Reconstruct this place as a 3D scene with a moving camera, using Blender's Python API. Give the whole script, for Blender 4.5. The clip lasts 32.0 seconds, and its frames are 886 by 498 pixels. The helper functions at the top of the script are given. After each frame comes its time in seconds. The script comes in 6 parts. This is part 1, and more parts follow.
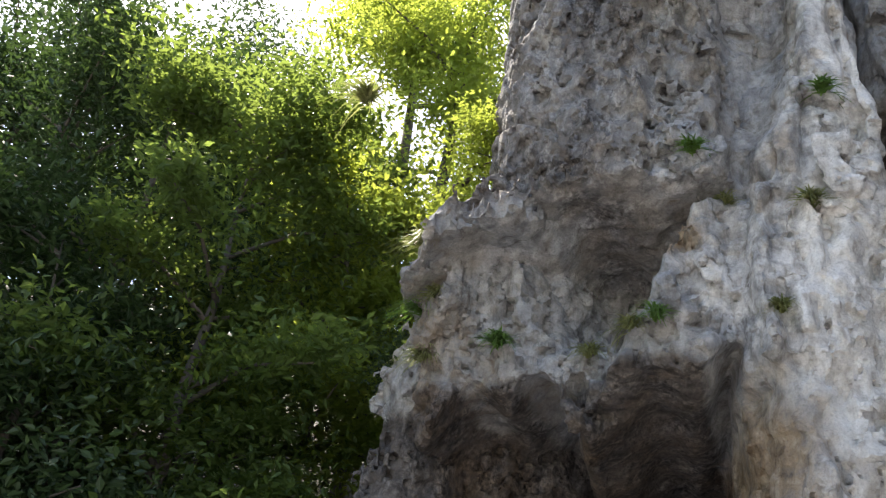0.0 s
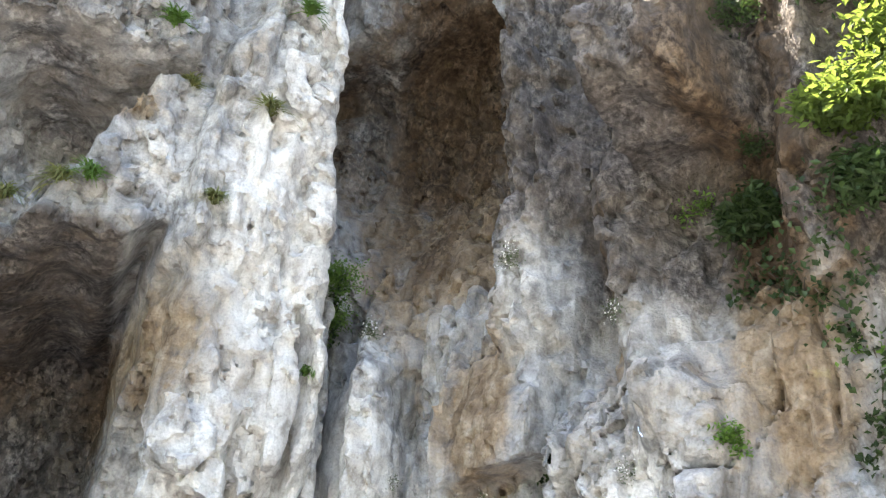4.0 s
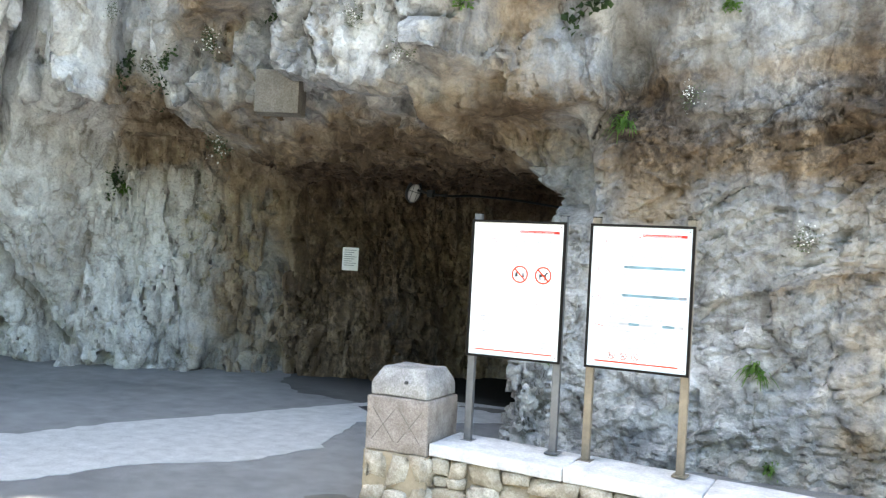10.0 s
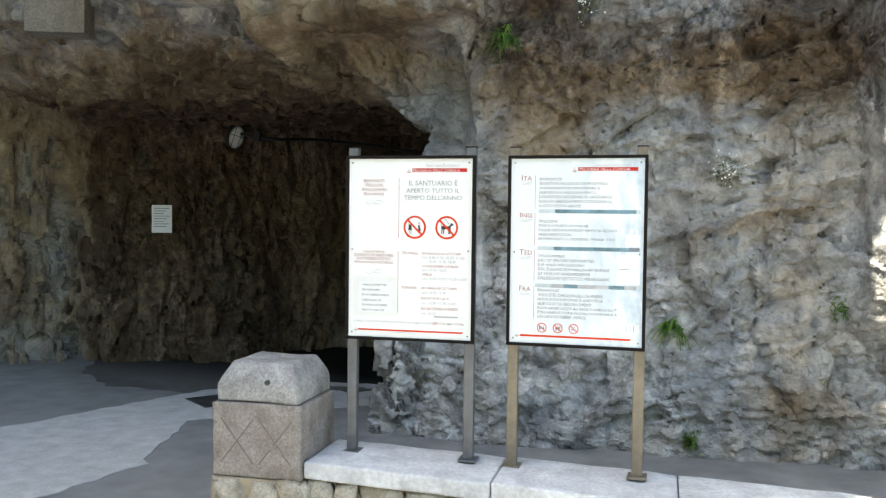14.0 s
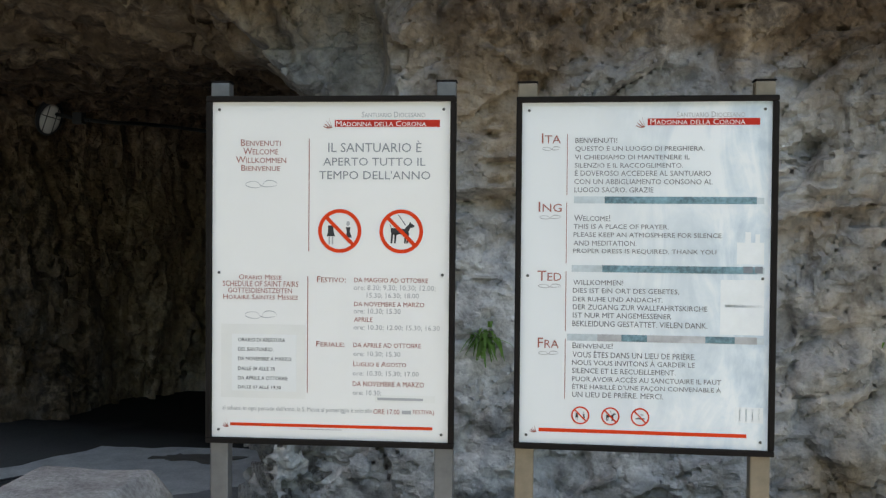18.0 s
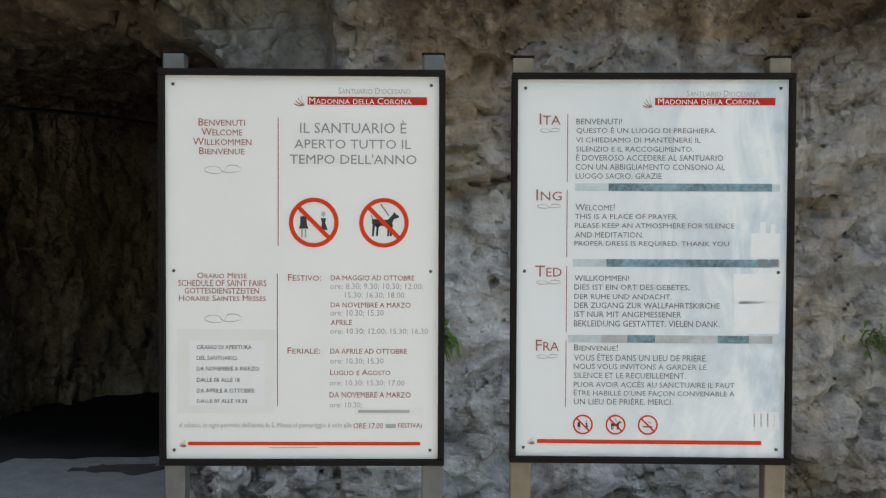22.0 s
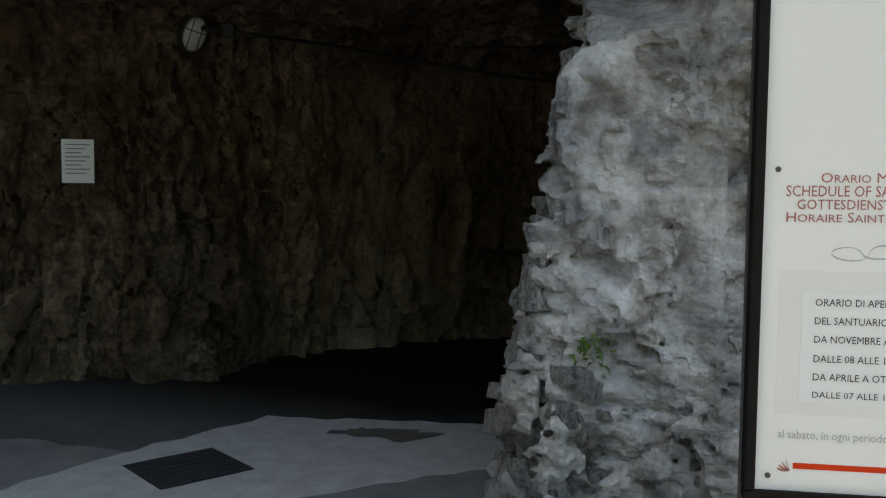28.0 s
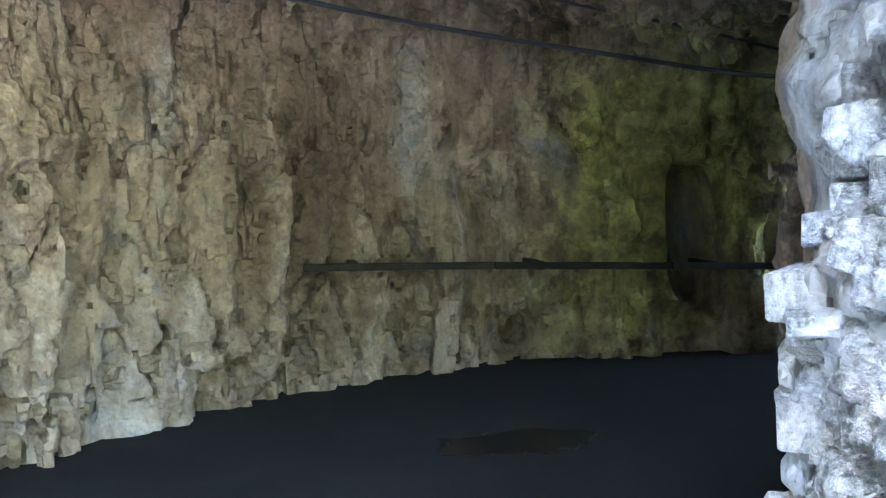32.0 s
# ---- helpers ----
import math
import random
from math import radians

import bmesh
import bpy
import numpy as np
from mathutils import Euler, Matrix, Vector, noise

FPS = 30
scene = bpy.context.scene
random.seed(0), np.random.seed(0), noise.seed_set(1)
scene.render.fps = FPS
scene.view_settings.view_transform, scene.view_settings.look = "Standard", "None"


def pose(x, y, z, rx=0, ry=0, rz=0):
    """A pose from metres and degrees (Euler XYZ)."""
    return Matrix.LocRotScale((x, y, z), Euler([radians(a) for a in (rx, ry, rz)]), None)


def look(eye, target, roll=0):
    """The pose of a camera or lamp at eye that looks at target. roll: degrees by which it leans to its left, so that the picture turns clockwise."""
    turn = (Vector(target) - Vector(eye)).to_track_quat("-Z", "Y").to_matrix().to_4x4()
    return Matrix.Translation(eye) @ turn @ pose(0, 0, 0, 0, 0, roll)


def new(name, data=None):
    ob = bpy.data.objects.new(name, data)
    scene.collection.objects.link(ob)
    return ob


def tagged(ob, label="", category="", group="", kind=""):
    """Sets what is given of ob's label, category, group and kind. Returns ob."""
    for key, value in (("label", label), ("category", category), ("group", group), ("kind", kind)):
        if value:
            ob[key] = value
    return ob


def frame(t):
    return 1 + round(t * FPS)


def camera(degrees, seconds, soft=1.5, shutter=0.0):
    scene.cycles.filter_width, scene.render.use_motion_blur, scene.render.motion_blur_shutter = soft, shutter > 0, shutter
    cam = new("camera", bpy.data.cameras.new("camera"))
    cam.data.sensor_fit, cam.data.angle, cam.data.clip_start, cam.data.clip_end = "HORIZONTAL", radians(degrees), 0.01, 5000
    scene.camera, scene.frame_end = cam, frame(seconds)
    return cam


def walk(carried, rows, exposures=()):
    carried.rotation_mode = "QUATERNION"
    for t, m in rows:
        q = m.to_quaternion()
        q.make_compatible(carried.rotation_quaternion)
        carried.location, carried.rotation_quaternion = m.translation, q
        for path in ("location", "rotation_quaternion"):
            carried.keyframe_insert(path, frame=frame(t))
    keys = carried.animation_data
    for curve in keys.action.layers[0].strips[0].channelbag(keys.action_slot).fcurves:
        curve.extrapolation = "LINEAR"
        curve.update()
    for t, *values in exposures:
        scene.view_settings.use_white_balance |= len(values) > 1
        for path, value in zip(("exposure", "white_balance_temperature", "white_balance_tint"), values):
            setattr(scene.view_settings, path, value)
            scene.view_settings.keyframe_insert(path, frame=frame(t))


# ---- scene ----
# ---- camera and walk: seconds, eye, yaw to the left of +y, pitch up, roll ----
cam = camera(52.3, 32.0, soft=1.3)
ROWS = [
    (0, 2.422, -5.507, 1.850, 84.75, 31.76, 7.08),
    (0.5, 2.422, -5.507, 1.850, 79.24, 33.20, 7.97),
    (1, 2.422, -5.507, 1.850, 72.02, 34.39, 6.28),
    (1.5, 2.422, -5.507, 1.850, 65.57, 35.05, 4.92),
    (2, 2.422, -5.507, 1.850, 60.38, 35.15, 4.71),
    (2.5, 2.422, -5.507, 1.850, 54.61, 34.90, 3.81),
    (3, 2.422, -5.507, 1.850, 51.05, 33.18, 3.54),
    (3.5, 2.422, -5.507, 1.850, 47.47, 30.61, 3.74),
    (4, 2.422, -5.507, 1.850, 44.49, 27.23, 3.30),
    (4.5, 2.422, -5.507, 1.850, 40.67, 24.50, 3.86),
    (6.5, 2.422, -5.507, 1.850, 32.73, 15.80, 2.82),
    (7, 2.409, -5.558, 1.822, 31.12, 13.37, 2.62),
    (7.5, 2.420, -5.556, 1.815, 30.28, 11.10, 2.52),
    (8, 2.425, -5.579, 1.816, 29.49, 8.78, 2.08),
    (8.5, 2.437, -5.586, 1.778, 27.95, 6.15, 1.97),
    (9, 2.444, -5.587, 1.754, 26.77, 4.03, 2.32),
    (9.5, 2.440, -5.581, 1.723, 26.96, 2.47, 2.76),
    (10, 2.463, -5.581, 1.695, 25.76, 0.43, 3.04),
    (10.5, 2.453, -5.620, 1.715, 24.06, -1.55, 2.29),
    (11, 2.429, -5.554, 1.700, 23.21, -2.66, 2.34),
    (11.5, 2.362, -5.431, 1.699, 21.36, -2.50, 0.84),
    (12, 2.249, -5.264, 1.700, 19.22, -3.90, 1.49),
    (12.5, 2.075, -5.060, 1.682, 15.92, -3.40, 1.14),
    (13, 1.876, -4.797, 1.664, 18.15, -1.90, 0.66),
    (13.5, 1.711, -4.555, 1.689, 15.53, -2.77, 0.97),
    (14, 1.519, -4.294, 1.659, 13.53, -2.12, 0.64),
    (14.5, 1.398, -4.016, 1.665, 11.99, -1.07, 0.07),
    (15, 1.269, -3.754, 1.659, 10.91, -1.16, 0.55),
    (15.5, 1.111, -3.508, 1.657, 8.37, -1.85, -0.70),
    (17.5, 0.850, -2.499, 1.607, 4.85, 0.10, -0.37),
    (18, 0.798, -2.335, 1.603, 4.53, -1.17, 0.48),
    (18.5, 0.678, -2.219, 1.598, 0.96, -0.17, -0.41),
    (19, 0.626, -2.139, 1.589, -1.26, -1.02, -0.19),
    (19.5, 0.632, -2.110, 1.593, -0.52, -0.94, 0.93),
    (20, 0.635, -2.101, 1.595, -0.37, -1.13, 0.38),
    (20.5, 0.633, -2.091, 1.594, -0.53, -1.40, 0.29),
    (21, 0.628, -2.094, 1.594, -0.50, -1.48, 0.25),
    (21.5, 0.622, -2.097, 1.594, -0.64, -1.38, 0.68),
    (22, 0.612, -2.092, 1.594, -0.78, -1.49, 0.24),
    (22.5, 0.608, -2.093, 1.595, -0.83, -1.37, 0.37),
    (23, 0.610, -2.109, 1.595, -1.12, -0.93, 0.34),
    (23.5, 0.611, -2.111, 1.594, -0.56, -1.29, 0.33),
    (24, 0.608, -2.108, 1.589, -0.34, -1.70, 0.28),
    (24.5, 0.612, -2.105, 1.592, 0.18, -1.50, 0.08),
    (26.5, 0.527, -1.935, 1.538, 5.53, -2.30, 0.44),
    (27, 0.236, -1.772, 1.542, 4.16, -4.22, 1.01),
    (27.5, 0.038, -1.469, 1.487, 5.95, -2.07, 0.85),
    (28, -0.227, -1.266, 1.467, 9.33, -4.25, 0.44),
    (28.5, -0.463, -1.001, 1.425, 8.30, -4.97, 0.00),
    (29, -0.627, -0.726, 1.475, 8.40, -4.95, 1.15),
    (29.5, -0.864, -0.470, 1.369, 5.74, -2.49, 0.33),
    (30, -1.048, -0.219, 1.359, 4.63, -1.85, -0.58),
    (30.5, -1.226, 0.070, 1.377, 0.22, -3.71, -0.57),
    (31, -1.389, 0.390, 1.351, -4.41, -3.93, -1.33),
    (31.5, -1.463, 0.792, 1.335, -8.54, -4.86, -1.55),
    (32, -1.475, 1.181, 1.334, -11.21, -4.14, -1.85),
]


def aimed(x, y, z, yaw, pitch, roll):
    a, b = radians(yaw), radians(pitch)
    way = Vector((-math.sin(a) * math.cos(b), math.cos(a) * math.cos(b), math.sin(b)))
    return look((x, y, z), Vector((x, y, z)) + way, roll)


K, T = 8300, 8
EXPOSURES = [(0, 1.85, 7000, 14), (1.5, 1.95, 7300, 11), (2.5, 2.05, 7300, 7), (3.5, 2.75, 7000, 9), (4.5, 3.0, 7400, 12), (6.5, 3.05, 7000, 4), (9, 3.2, 7000, 6), (10, 2.85, 7000, 5), (12, 2.3, 7300, 4),
             (13, 2.2, 7300, 4), (15, 2.05, 7300, 4), (18, 1.4, 7200, 5), (20, 1.28, 7400, 6), (24.5, 1.25, 7400, 6), (26.5, 1.18, 7400, 6), (28, 1.2, 7600, 4), (29, 2.35, 8700, 7), (30, 3.3, 7800, 7), (31, 4.95, 6500, 1), (32, 6.1, 5900, 7)]
walk(cam, [(r[0], aimed(*r[1:])) for r in ROWS], EXPOSURES)

# ---- daylight ----
SUN_YAW, SUN_ELEV = 114.3, 61.3        # the sun stands to the left, high over the buttress
world = bpy.data.worlds.new("sky")
scene.world = world
world.use_nodes = True
wn = world.node_tree
wn.nodes.clear()
sky = wn.nodes.new("ShaderNodeTexSky")
sky.sky_type, sky.sun_disc = "NISHITA", False
sky.sun_elevation, sky.sun_rotation = radians(SUN_ELEV), radians(-SUN_YAW)
sky.air_density, sky.dust_density = 1.0, 1.5
bg = wn.nodes.new("ShaderNodeBackground")
bg.inputs["Strength"].default_value = 0.15
wo = wn.nodes.new("ShaderNodeOutputWorld")
wn.links.new(sky.outputs[0], bg.inputs[0])
wn.links.new(bg.outputs[0], wo.inputs[0])
sun = new("sun", bpy.data.lights.new("sun", "SUN"))
sun.data.energy, sun.data.angle, sun.data.color = 5.0, radians(0.53), (1.0, 0.96, 0.89)
_a, _b = radians(SUN_YAW), radians(SUN_ELEV)
sun.matrix_world = look((-20 * math.sin(_a), 20 * math.cos(_a), 30), (-20 * math.sin(_a) + math.sin(_a) * math.cos(_b), 20 * math.cos(_a) - math.cos(_a) * math.cos(_b), 30 - math.sin(_b)))


# ---- materials ----
def node_mat(name, rough=0.8, spec=0.3, metal=0.0):
    m = bpy.data.materials.new(name)
    m.use_nodes = True
    b = m.node_tree.nodes["Principled BSDF"]
    b.inputs["Roughness"].default_value = rough
    b.inputs["Specular IOR Level"].default_value = spec
    b.inputs["Metallic"].default_value = metal
    return m, m.node_tree.nodes, m.node_tree.links, b


def noise_node(ns, ls, scale, detail=4.0, rough=0.55, vec=None, dist=0.0):
    n = ns.new("ShaderNodeTexNoise")
    n.inputs["Scale"].default_value = scale
    n.inputs["Detail"].default_value = detail
    n.inputs["Roughness"].default_value = rough
    n.inputs["Distortion"].default_value = dist
    if vec is not None:
        ls.new(vec, n.inputs["Vector"])
    return n.outputs["Fac"]


def ramp(ns, ls, fac, stops):
    r = ns.new("ShaderNodeValToRGB")
    while len(r.color_ramp.elements) < len(stops):
        r.color_ramp.elements.new(0.5)
    for e, (p, c) in zip(r.color_ramp.elements, stops):
        e.position, e.color = p, (*c, 1) if len(c) == 3 else c
    ls.new(fac, r.inputs[0])
    return r.outputs[0]


def mixed(ns, ls, fac, a, b, mode="MIX"):
    n = ns.new("ShaderNodeMix")
    n.data_type, n.blend_type = "RGBA", mode
    for sock, v in ((n.inputs[0], fac), (n.inputs[6], a), (n.inputs[7], b)):
        if isinstance(v, (int, float)):
            sock.default_value = v
        elif isinstance(v, tuple):
            sock.default_value = (*v, 1)
        else:
            ls.new(v, sock)
    return n.outputs[2]


def calc(ns, ls, op, a, b=None, c=None, clamp=False):
    n = ns.new("ShaderNodeMath")
    n.operation, n.use_clamp = op, clamp
    for sock, v in zip(n.inputs, (a, b, c)):
        if v is None:
            continue
        if isinstance(v, (int, float)):
            sock.default_value = v
        else:
            ls.new(v, sock)
    return n.outputs[0]


def bumped(ns, ls, b, height, strength=0.5, dist=0.02):
    n = ns.new("ShaderNodeBump")
    n.inputs["Strength"].default_value = strength
    n.inputs["Distance"].default_value = dist
    ls.new(height, n.inputs["Height"])
    ls.new(n.outputs[0], b.inputs["Normal"])
    return n


def coords(ns, ls, scale=(1, 1, 1)):
    t = ns.new("ShaderNodeTexCoord")
    mp = ns.new("ShaderNodeMapping")
    mp.inputs["Scale"].default_value = scale
    ls.new(t.outputs["Object"], mp.inputs["Vector"])
    return mp.outputs["Vector"]


def plain(name, color, rough=0.6, metal=0.0, vary=0.12, scale=30.0, bump=0.0, spec=0.4):
    """A painted or plain surface with slight mottling at two scales."""
    m, ns, ls, b = node_mat(name, rough, spec, metal)
    v = coords(ns, ls)
    f = noise_node(ns, ls, scale, 5, 0.6, v)
    g = noise_node(ns, ls, scale * 0.12, 2, 0.5, v)
    fg = calc(ns, ls, "ADD", calc(ns, ls, "MULTIPLY", f, 0.5), calc(ns, ls, "MULTIPLY", g, 0.5))
    lo, hi = tuple(c * (1 - vary) for c in color), tuple(min(1, c * (1 + vary)) for c in color)
    ls.new(ramp(ns, ls, fg, [(0.3, lo), (0.7, hi)]), b.inputs["Base Color"])
    if bump:
        bumped(ns, ls, b, f, bump, 0.004)
    return m


def rock_material():
    m, ns, ls, b = node_mat("limestone", 0.9, 0.2)
    v = coords(ns, ls)
    tall = coords(ns, ls, (1, 1, 0.35))
    big = noise_node(ns, ls, 0.9, 4, 0.6, tall, 0.4)
    mid = noise_node(ns, ls, 5.0, 6, 0.62, v, 0.3)
    fine = noise_node(ns, ls, 34.0, 5, 0.65, v)
    at = ns.new("ShaderNodeAttribute")
    at.attribute_name = "stain"
    sep = ns.new("ShaderNodeSeparateColor")
    ls.new(at.outputs["Color"], sep.inputs[0])
    ochre, white, moss = sep.outputs[0], sep.outputs[1], sep.outputs[2]
    streak = noise_node(ns, ls, 1.0, 5, 0.6, coords(ns, ls, (4.5, 4.5, 0.45)), 0.6)
    patch = noise_node(ns, ls, 1.6, 4, 0.6, v, 0.5)
    grain = calc(ns, ls, "ADD", calc(ns, ls, "MULTIPLY", mid, 0.6), calc(ns, ls, "MULTIPLY", streak, 0.4))
    base = ramp(ns, ls, grain, [(0.32, (0.15, 0.142, 0.135)), (0.48, (0.335, 0.318, 0.295)), (0.66, (0.52, 0.50, 0.465))])
    cool = ramp(ns, ls, grain, [(0.32, (0.15, 0.155, 0.165)), (0.5, (0.31, 0.32, 0.335)), (0.66, (0.50, 0.51, 0.52))])
    base = mixed(ns, ls, ramp(ns, ls, patch, [(0.42, (0, 0, 0)), (0.6, (0.8, 0.8, 0.8))]), base, cool)
    warm = ramp(ns, ls, grain, [(0.33, (0.10, 0.068, 0.043)), (0.5, (0.275, 0.205, 0.138)), (0.66, (0.43, 0.36, 0.275))])
    pale = ramp(ns, ls, grain, [(0.3, (0.40, 0.37, 0.33)), (0.46, (0.63, 0.61, 0.575)), (0.7, (0.82, 0.81, 0.785))])
    green = ramp(ns, ls, mid, [(0.3, (0.09, 0.085, 0.03)), (0.7, (0.46, 0.41, 0.13))])
    wob = calc(ns, ls, "MULTIPLY", calc(ns, ls, "SUBTRACT", big, 0.5), 1.6)

    def mask(ch):
        s = calc(ns, ls, "ADD", ch, calc(ns, ls, "MULTIPLY", wob, 0.7))
        s = calc(ns, ls, "ADD", s, calc(ns, ls, "MULTIPLY", calc(ns, ls, "SUBTRACT", mid, 0.5), 0.9))
        return calc(ns, ls, "MULTIPLY", calc(ns, ls, "SUBTRACT", s, 0.28), 2.2, clamp=True)

    c = mixed(ns, ls, mask(white), base, pale)
    c = mixed(ns, ls, mask(ochre), c, warm)
    c = mixed(ns, ls, mask(moss), c, green)
    speck = ramp(ns, ls, fine, [(0.3, (0.52, 0.51, 0.5)), (0.5, (1, 1, 1)), (0.72, (1.24, 1.24, 1.22))])
    c = mixed(ns, ls, 0.45, c, speck, "MULTIPLY")
    cw = ns.new("ShaderNodeTexNoise")
    cw.inputs["Scale"].default_value = 2.2
    cw.inputs["Detail"].default_value = 4.0
    ls.new(v, cw.inputs["Vector"])
    vo = ns.new("ShaderNodeTexVoronoi")
    vo.feature = "DISTANCE_TO_EDGE"
    vo.inputs["Scale"].default_value = 1.5
    ls.new(mixed(ns, ls, 0.35, coords(ns, ls, (1, 1, 0.4)), cw.outputs["Color"]), vo.inputs["Vector"])
    gap = calc(ns, ls, "ADD", vo.outputs["Distance"], calc(ns, ls, "MULTIPLY", calc(ns, ls, "SUBTRACT", mid, 0.5), 0.10))
    line = ramp(ns, ls, gap, [(0.0, (0.45, 0.40, 0.35)), (0.018, (1, 1, 1))])
    c = mixed(ns, ls, ramp(ns, ls, patch, [(0.45, (0, 0, 0)), (0.62, (0.75, 0.75, 0.75))]), c, line, "MULTIPLY")
    pit = ns.new("ShaderNodeTexVoronoi")
    pit.inputs["Scale"].default_value = 16.0
    ls.new(mixed(ns, ls, 0.2, v, cw.outputs["Color"]), pit.inputs["Vector"])
    holes = ramp(ns, ls, calc(ns, ls, "ADD", pit.outputs["Distance"], calc(ns, ls, "MULTIPLY", streak, 0.7)), [(0.36, (0.5, 0.47, 0.43)), (0.5, (1, 1, 1))])
    c = mixed(ns, ls, 0.4, c, holes, "MULTIPLY")
    blot = noise_node(ns, ls, 4.5, 6, 0.6, coords(ns, ls, (1, 1, 0.6)), 0.5)
    c = mixed(ns, ls, 0.7, c, ramp(ns, ls, blot, [(0.34, (0.50, 0.45, 0.40)), (0.46, (0.95, 0.94, 0.93)), (0.62, (1.14, 1.14, 1.14))]), "MULTIPLY")
    # Alpha darkens the colour, for lichen and for shade in the hollows.
    lichen_and_shade = calc(ns, ls, "SUBTRACT", 1.0, mask(calc(ns, ls, "SUBTRACT", 1.0, at.outputs["Alpha"])))
    c = mixed(ns, ls, 1.0, c, ramp(ns, ls, lichen_and_shade, [(0.0, (0.37, 0.335, 0.315)), (1.0, (1, 1, 1))]), "MULTIPLY")
    crust = noise_node(ns, ls, 13.0, 7, 0.68, coords(ns, ls, (1, 1, 0.75)), 0.3)
    c = mixed(ns, ls, calc(ns, ls, "MULTIPLY", calc(ns, ls, "MULTIPLY", calc(ns, ls, "SUBTRACT", 0.76, at.outputs["Alpha"]), 2.4, clamp=True), calc(ns, ls, "MULTIPLY", calc(ns, ls, "SUBTRACT", calc(ns, ls, "ADD", calc(ns, ls, "MULTIPLY", streak, 0.6), calc(ns, ls, "MULTIPLY", patch, 0.4)), 0.38), 5.0, clamp=True)), c, mixed(ns, ls, 1.0, c, ramp(ns, ls, crust, [(0.40, (0.34, 0.33, 0.33)), (0.5, (0.85, 0.85, 0.85)), (0.6, (1.5, 1.5, 1.48))]), "MULTIPLY"))
    ls.new(c, b.inputs["Base Color"])
    wnoise = ns.new("ShaderNodeTexNoise")
    wnoise.inputs["Scale"].default_value = 3.0
    wnoise.inputs["Detail"].default_value = 3.0
    ls.new(v, wnoise.inputs["Vector"])

    def flakes(scale, stretch):
        """Random steps from one broken face to the next."""
        mp = coords(ns, ls, stretch)
        vo = ns.new("ShaderNodeTexVoronoi")
        vo.inputs["Scale"].default_value = scale
        ls.new(mixed(ns, ls, 0.12, mp, wnoise.outputs["Color"]), vo.inputs["Vector"])
        sp = ns.new("ShaderNodeSeparateColor")
        ls.new(vo.outputs["Color"], sp.inputs[0])
        return calc(ns, ls, "ADD", sp.outputs[0], calc(ns, ls, "MULTIPLY", vo.outputs["Distance"], -0.5))

    h = calc(ns, ls, "MULTIPLY", flakes(7.0, (1, 1, 1.2)), 0.75)
    h = calc(ns, ls, "ADD", h, calc(ns, ls, "MULTIPLY", flakes(18.0, (1, 1, 1.5)), 0.4))
    h = calc(ns, ls, "ADD", h, calc(ns, ls, "MULTIPLY", flakes(48.0, (1, 1, 1.2)), 0.16))
    h = calc(ns, ls, "ADD", h, calc(ns, ls, "MULTIPLY", fine, 0.18))
    h = calc(ns, ls, "ADD", h, calc(ns, ls, "MULTIPLY", mid, 0.3))
    bumped(ns, ls, b, h, 1.0, 0.05)
    return m


ROCK = rock_material()


# ---- mesh helpers ----
def mesh_of(name, verts, faces, mat, smooth=False):
    """A mesh from arrays: vertices (n, 3) and faces of one size (m, 3 or 4)."""
    verts, faces = np.asarray(verts, np.float32), np.asarray(faces, np.int32)
    me = bpy.data.meshes.new(name)
    k = faces.shape[1]
    me.vertices.add(len(verts))
    me.vertices.foreach_set("co", verts.ravel())
    me.loops.add(faces.size)
    me.loops.foreach_set("vertex_index", faces.ravel())
    me.polygons.add(len(faces))
    me.polygons.foreach_set("loop_start", np.arange(0, faces.size, k, dtype=np.int32))
    me.polygons.foreach_set("use_smooth", np.full(len(faces), smooth))
    me.update(calc_edges=True)
    me.validate()
    me.materials.append(mat)
    return me


def part(name, bm, material, parent, label="", smooth=False):
    """Links a bmesh as one mesh object under a thing or a part."""
    me = bpy.data.meshes.new(name)
    for f in bm.faces:
        f.smooth = smooth
    bm.to_mesh(me)
    bm.free()
    me.materials.append(material)
    ob = new(name, me)
    ob.parent = parent
    if label:
        ob["label"] = label
    return ob


def block(x0, x1, y0, y1, z0, z1, bevel=0.0, jitter=0.0, rng=None, cuts=0):
    """A box with bevelled and, where asked, uneven edges."""
    bm = bmesh.new()
    bmesh.ops.create_cube(bm, size=1.0)
    for v in bm.verts:
        v.co = Vector(((x0 + x1) / 2 + v.co.x * (x1 - x0), (y0 + y1) / 2 + v.co.y * (y1 - y0), (z0 + z1) / 2 + v.co.z * (z1 - z0)))
    if cuts:
        bmesh.ops.subdivide_edges(bm, edges=bm.edges[:], cuts=cuts, use_grid_fill=True)
    if bevel:
        sharp = [e for e in bm.edges if len(e.link_faces) == 2 and e.calc_face_angle() > 0.5]
        bmesh.ops.bevel(bm, geom=sharp, offset=bevel, segments=2, affect="EDGES", profile=0.6)
    if jitter:
        for v in bm.verts:
            v.co += Vector((rng.uniform(-1, 1), rng.uniform(-1, 1), rng.uniform(-1, 1))) * jitter
    return bm


def thing(name, x, y, z, label, category, group="", kind=""):
    ob = new(name)
    ob.location = (x, y, z)
    return tagged(ob, label, category, group, kind)


# ---- noise in numpy ----
_rs = np.random.RandomState(7)
_TAB = _rs.rand(64 * 64 * 64).astype(np.float32) * 2 - 1


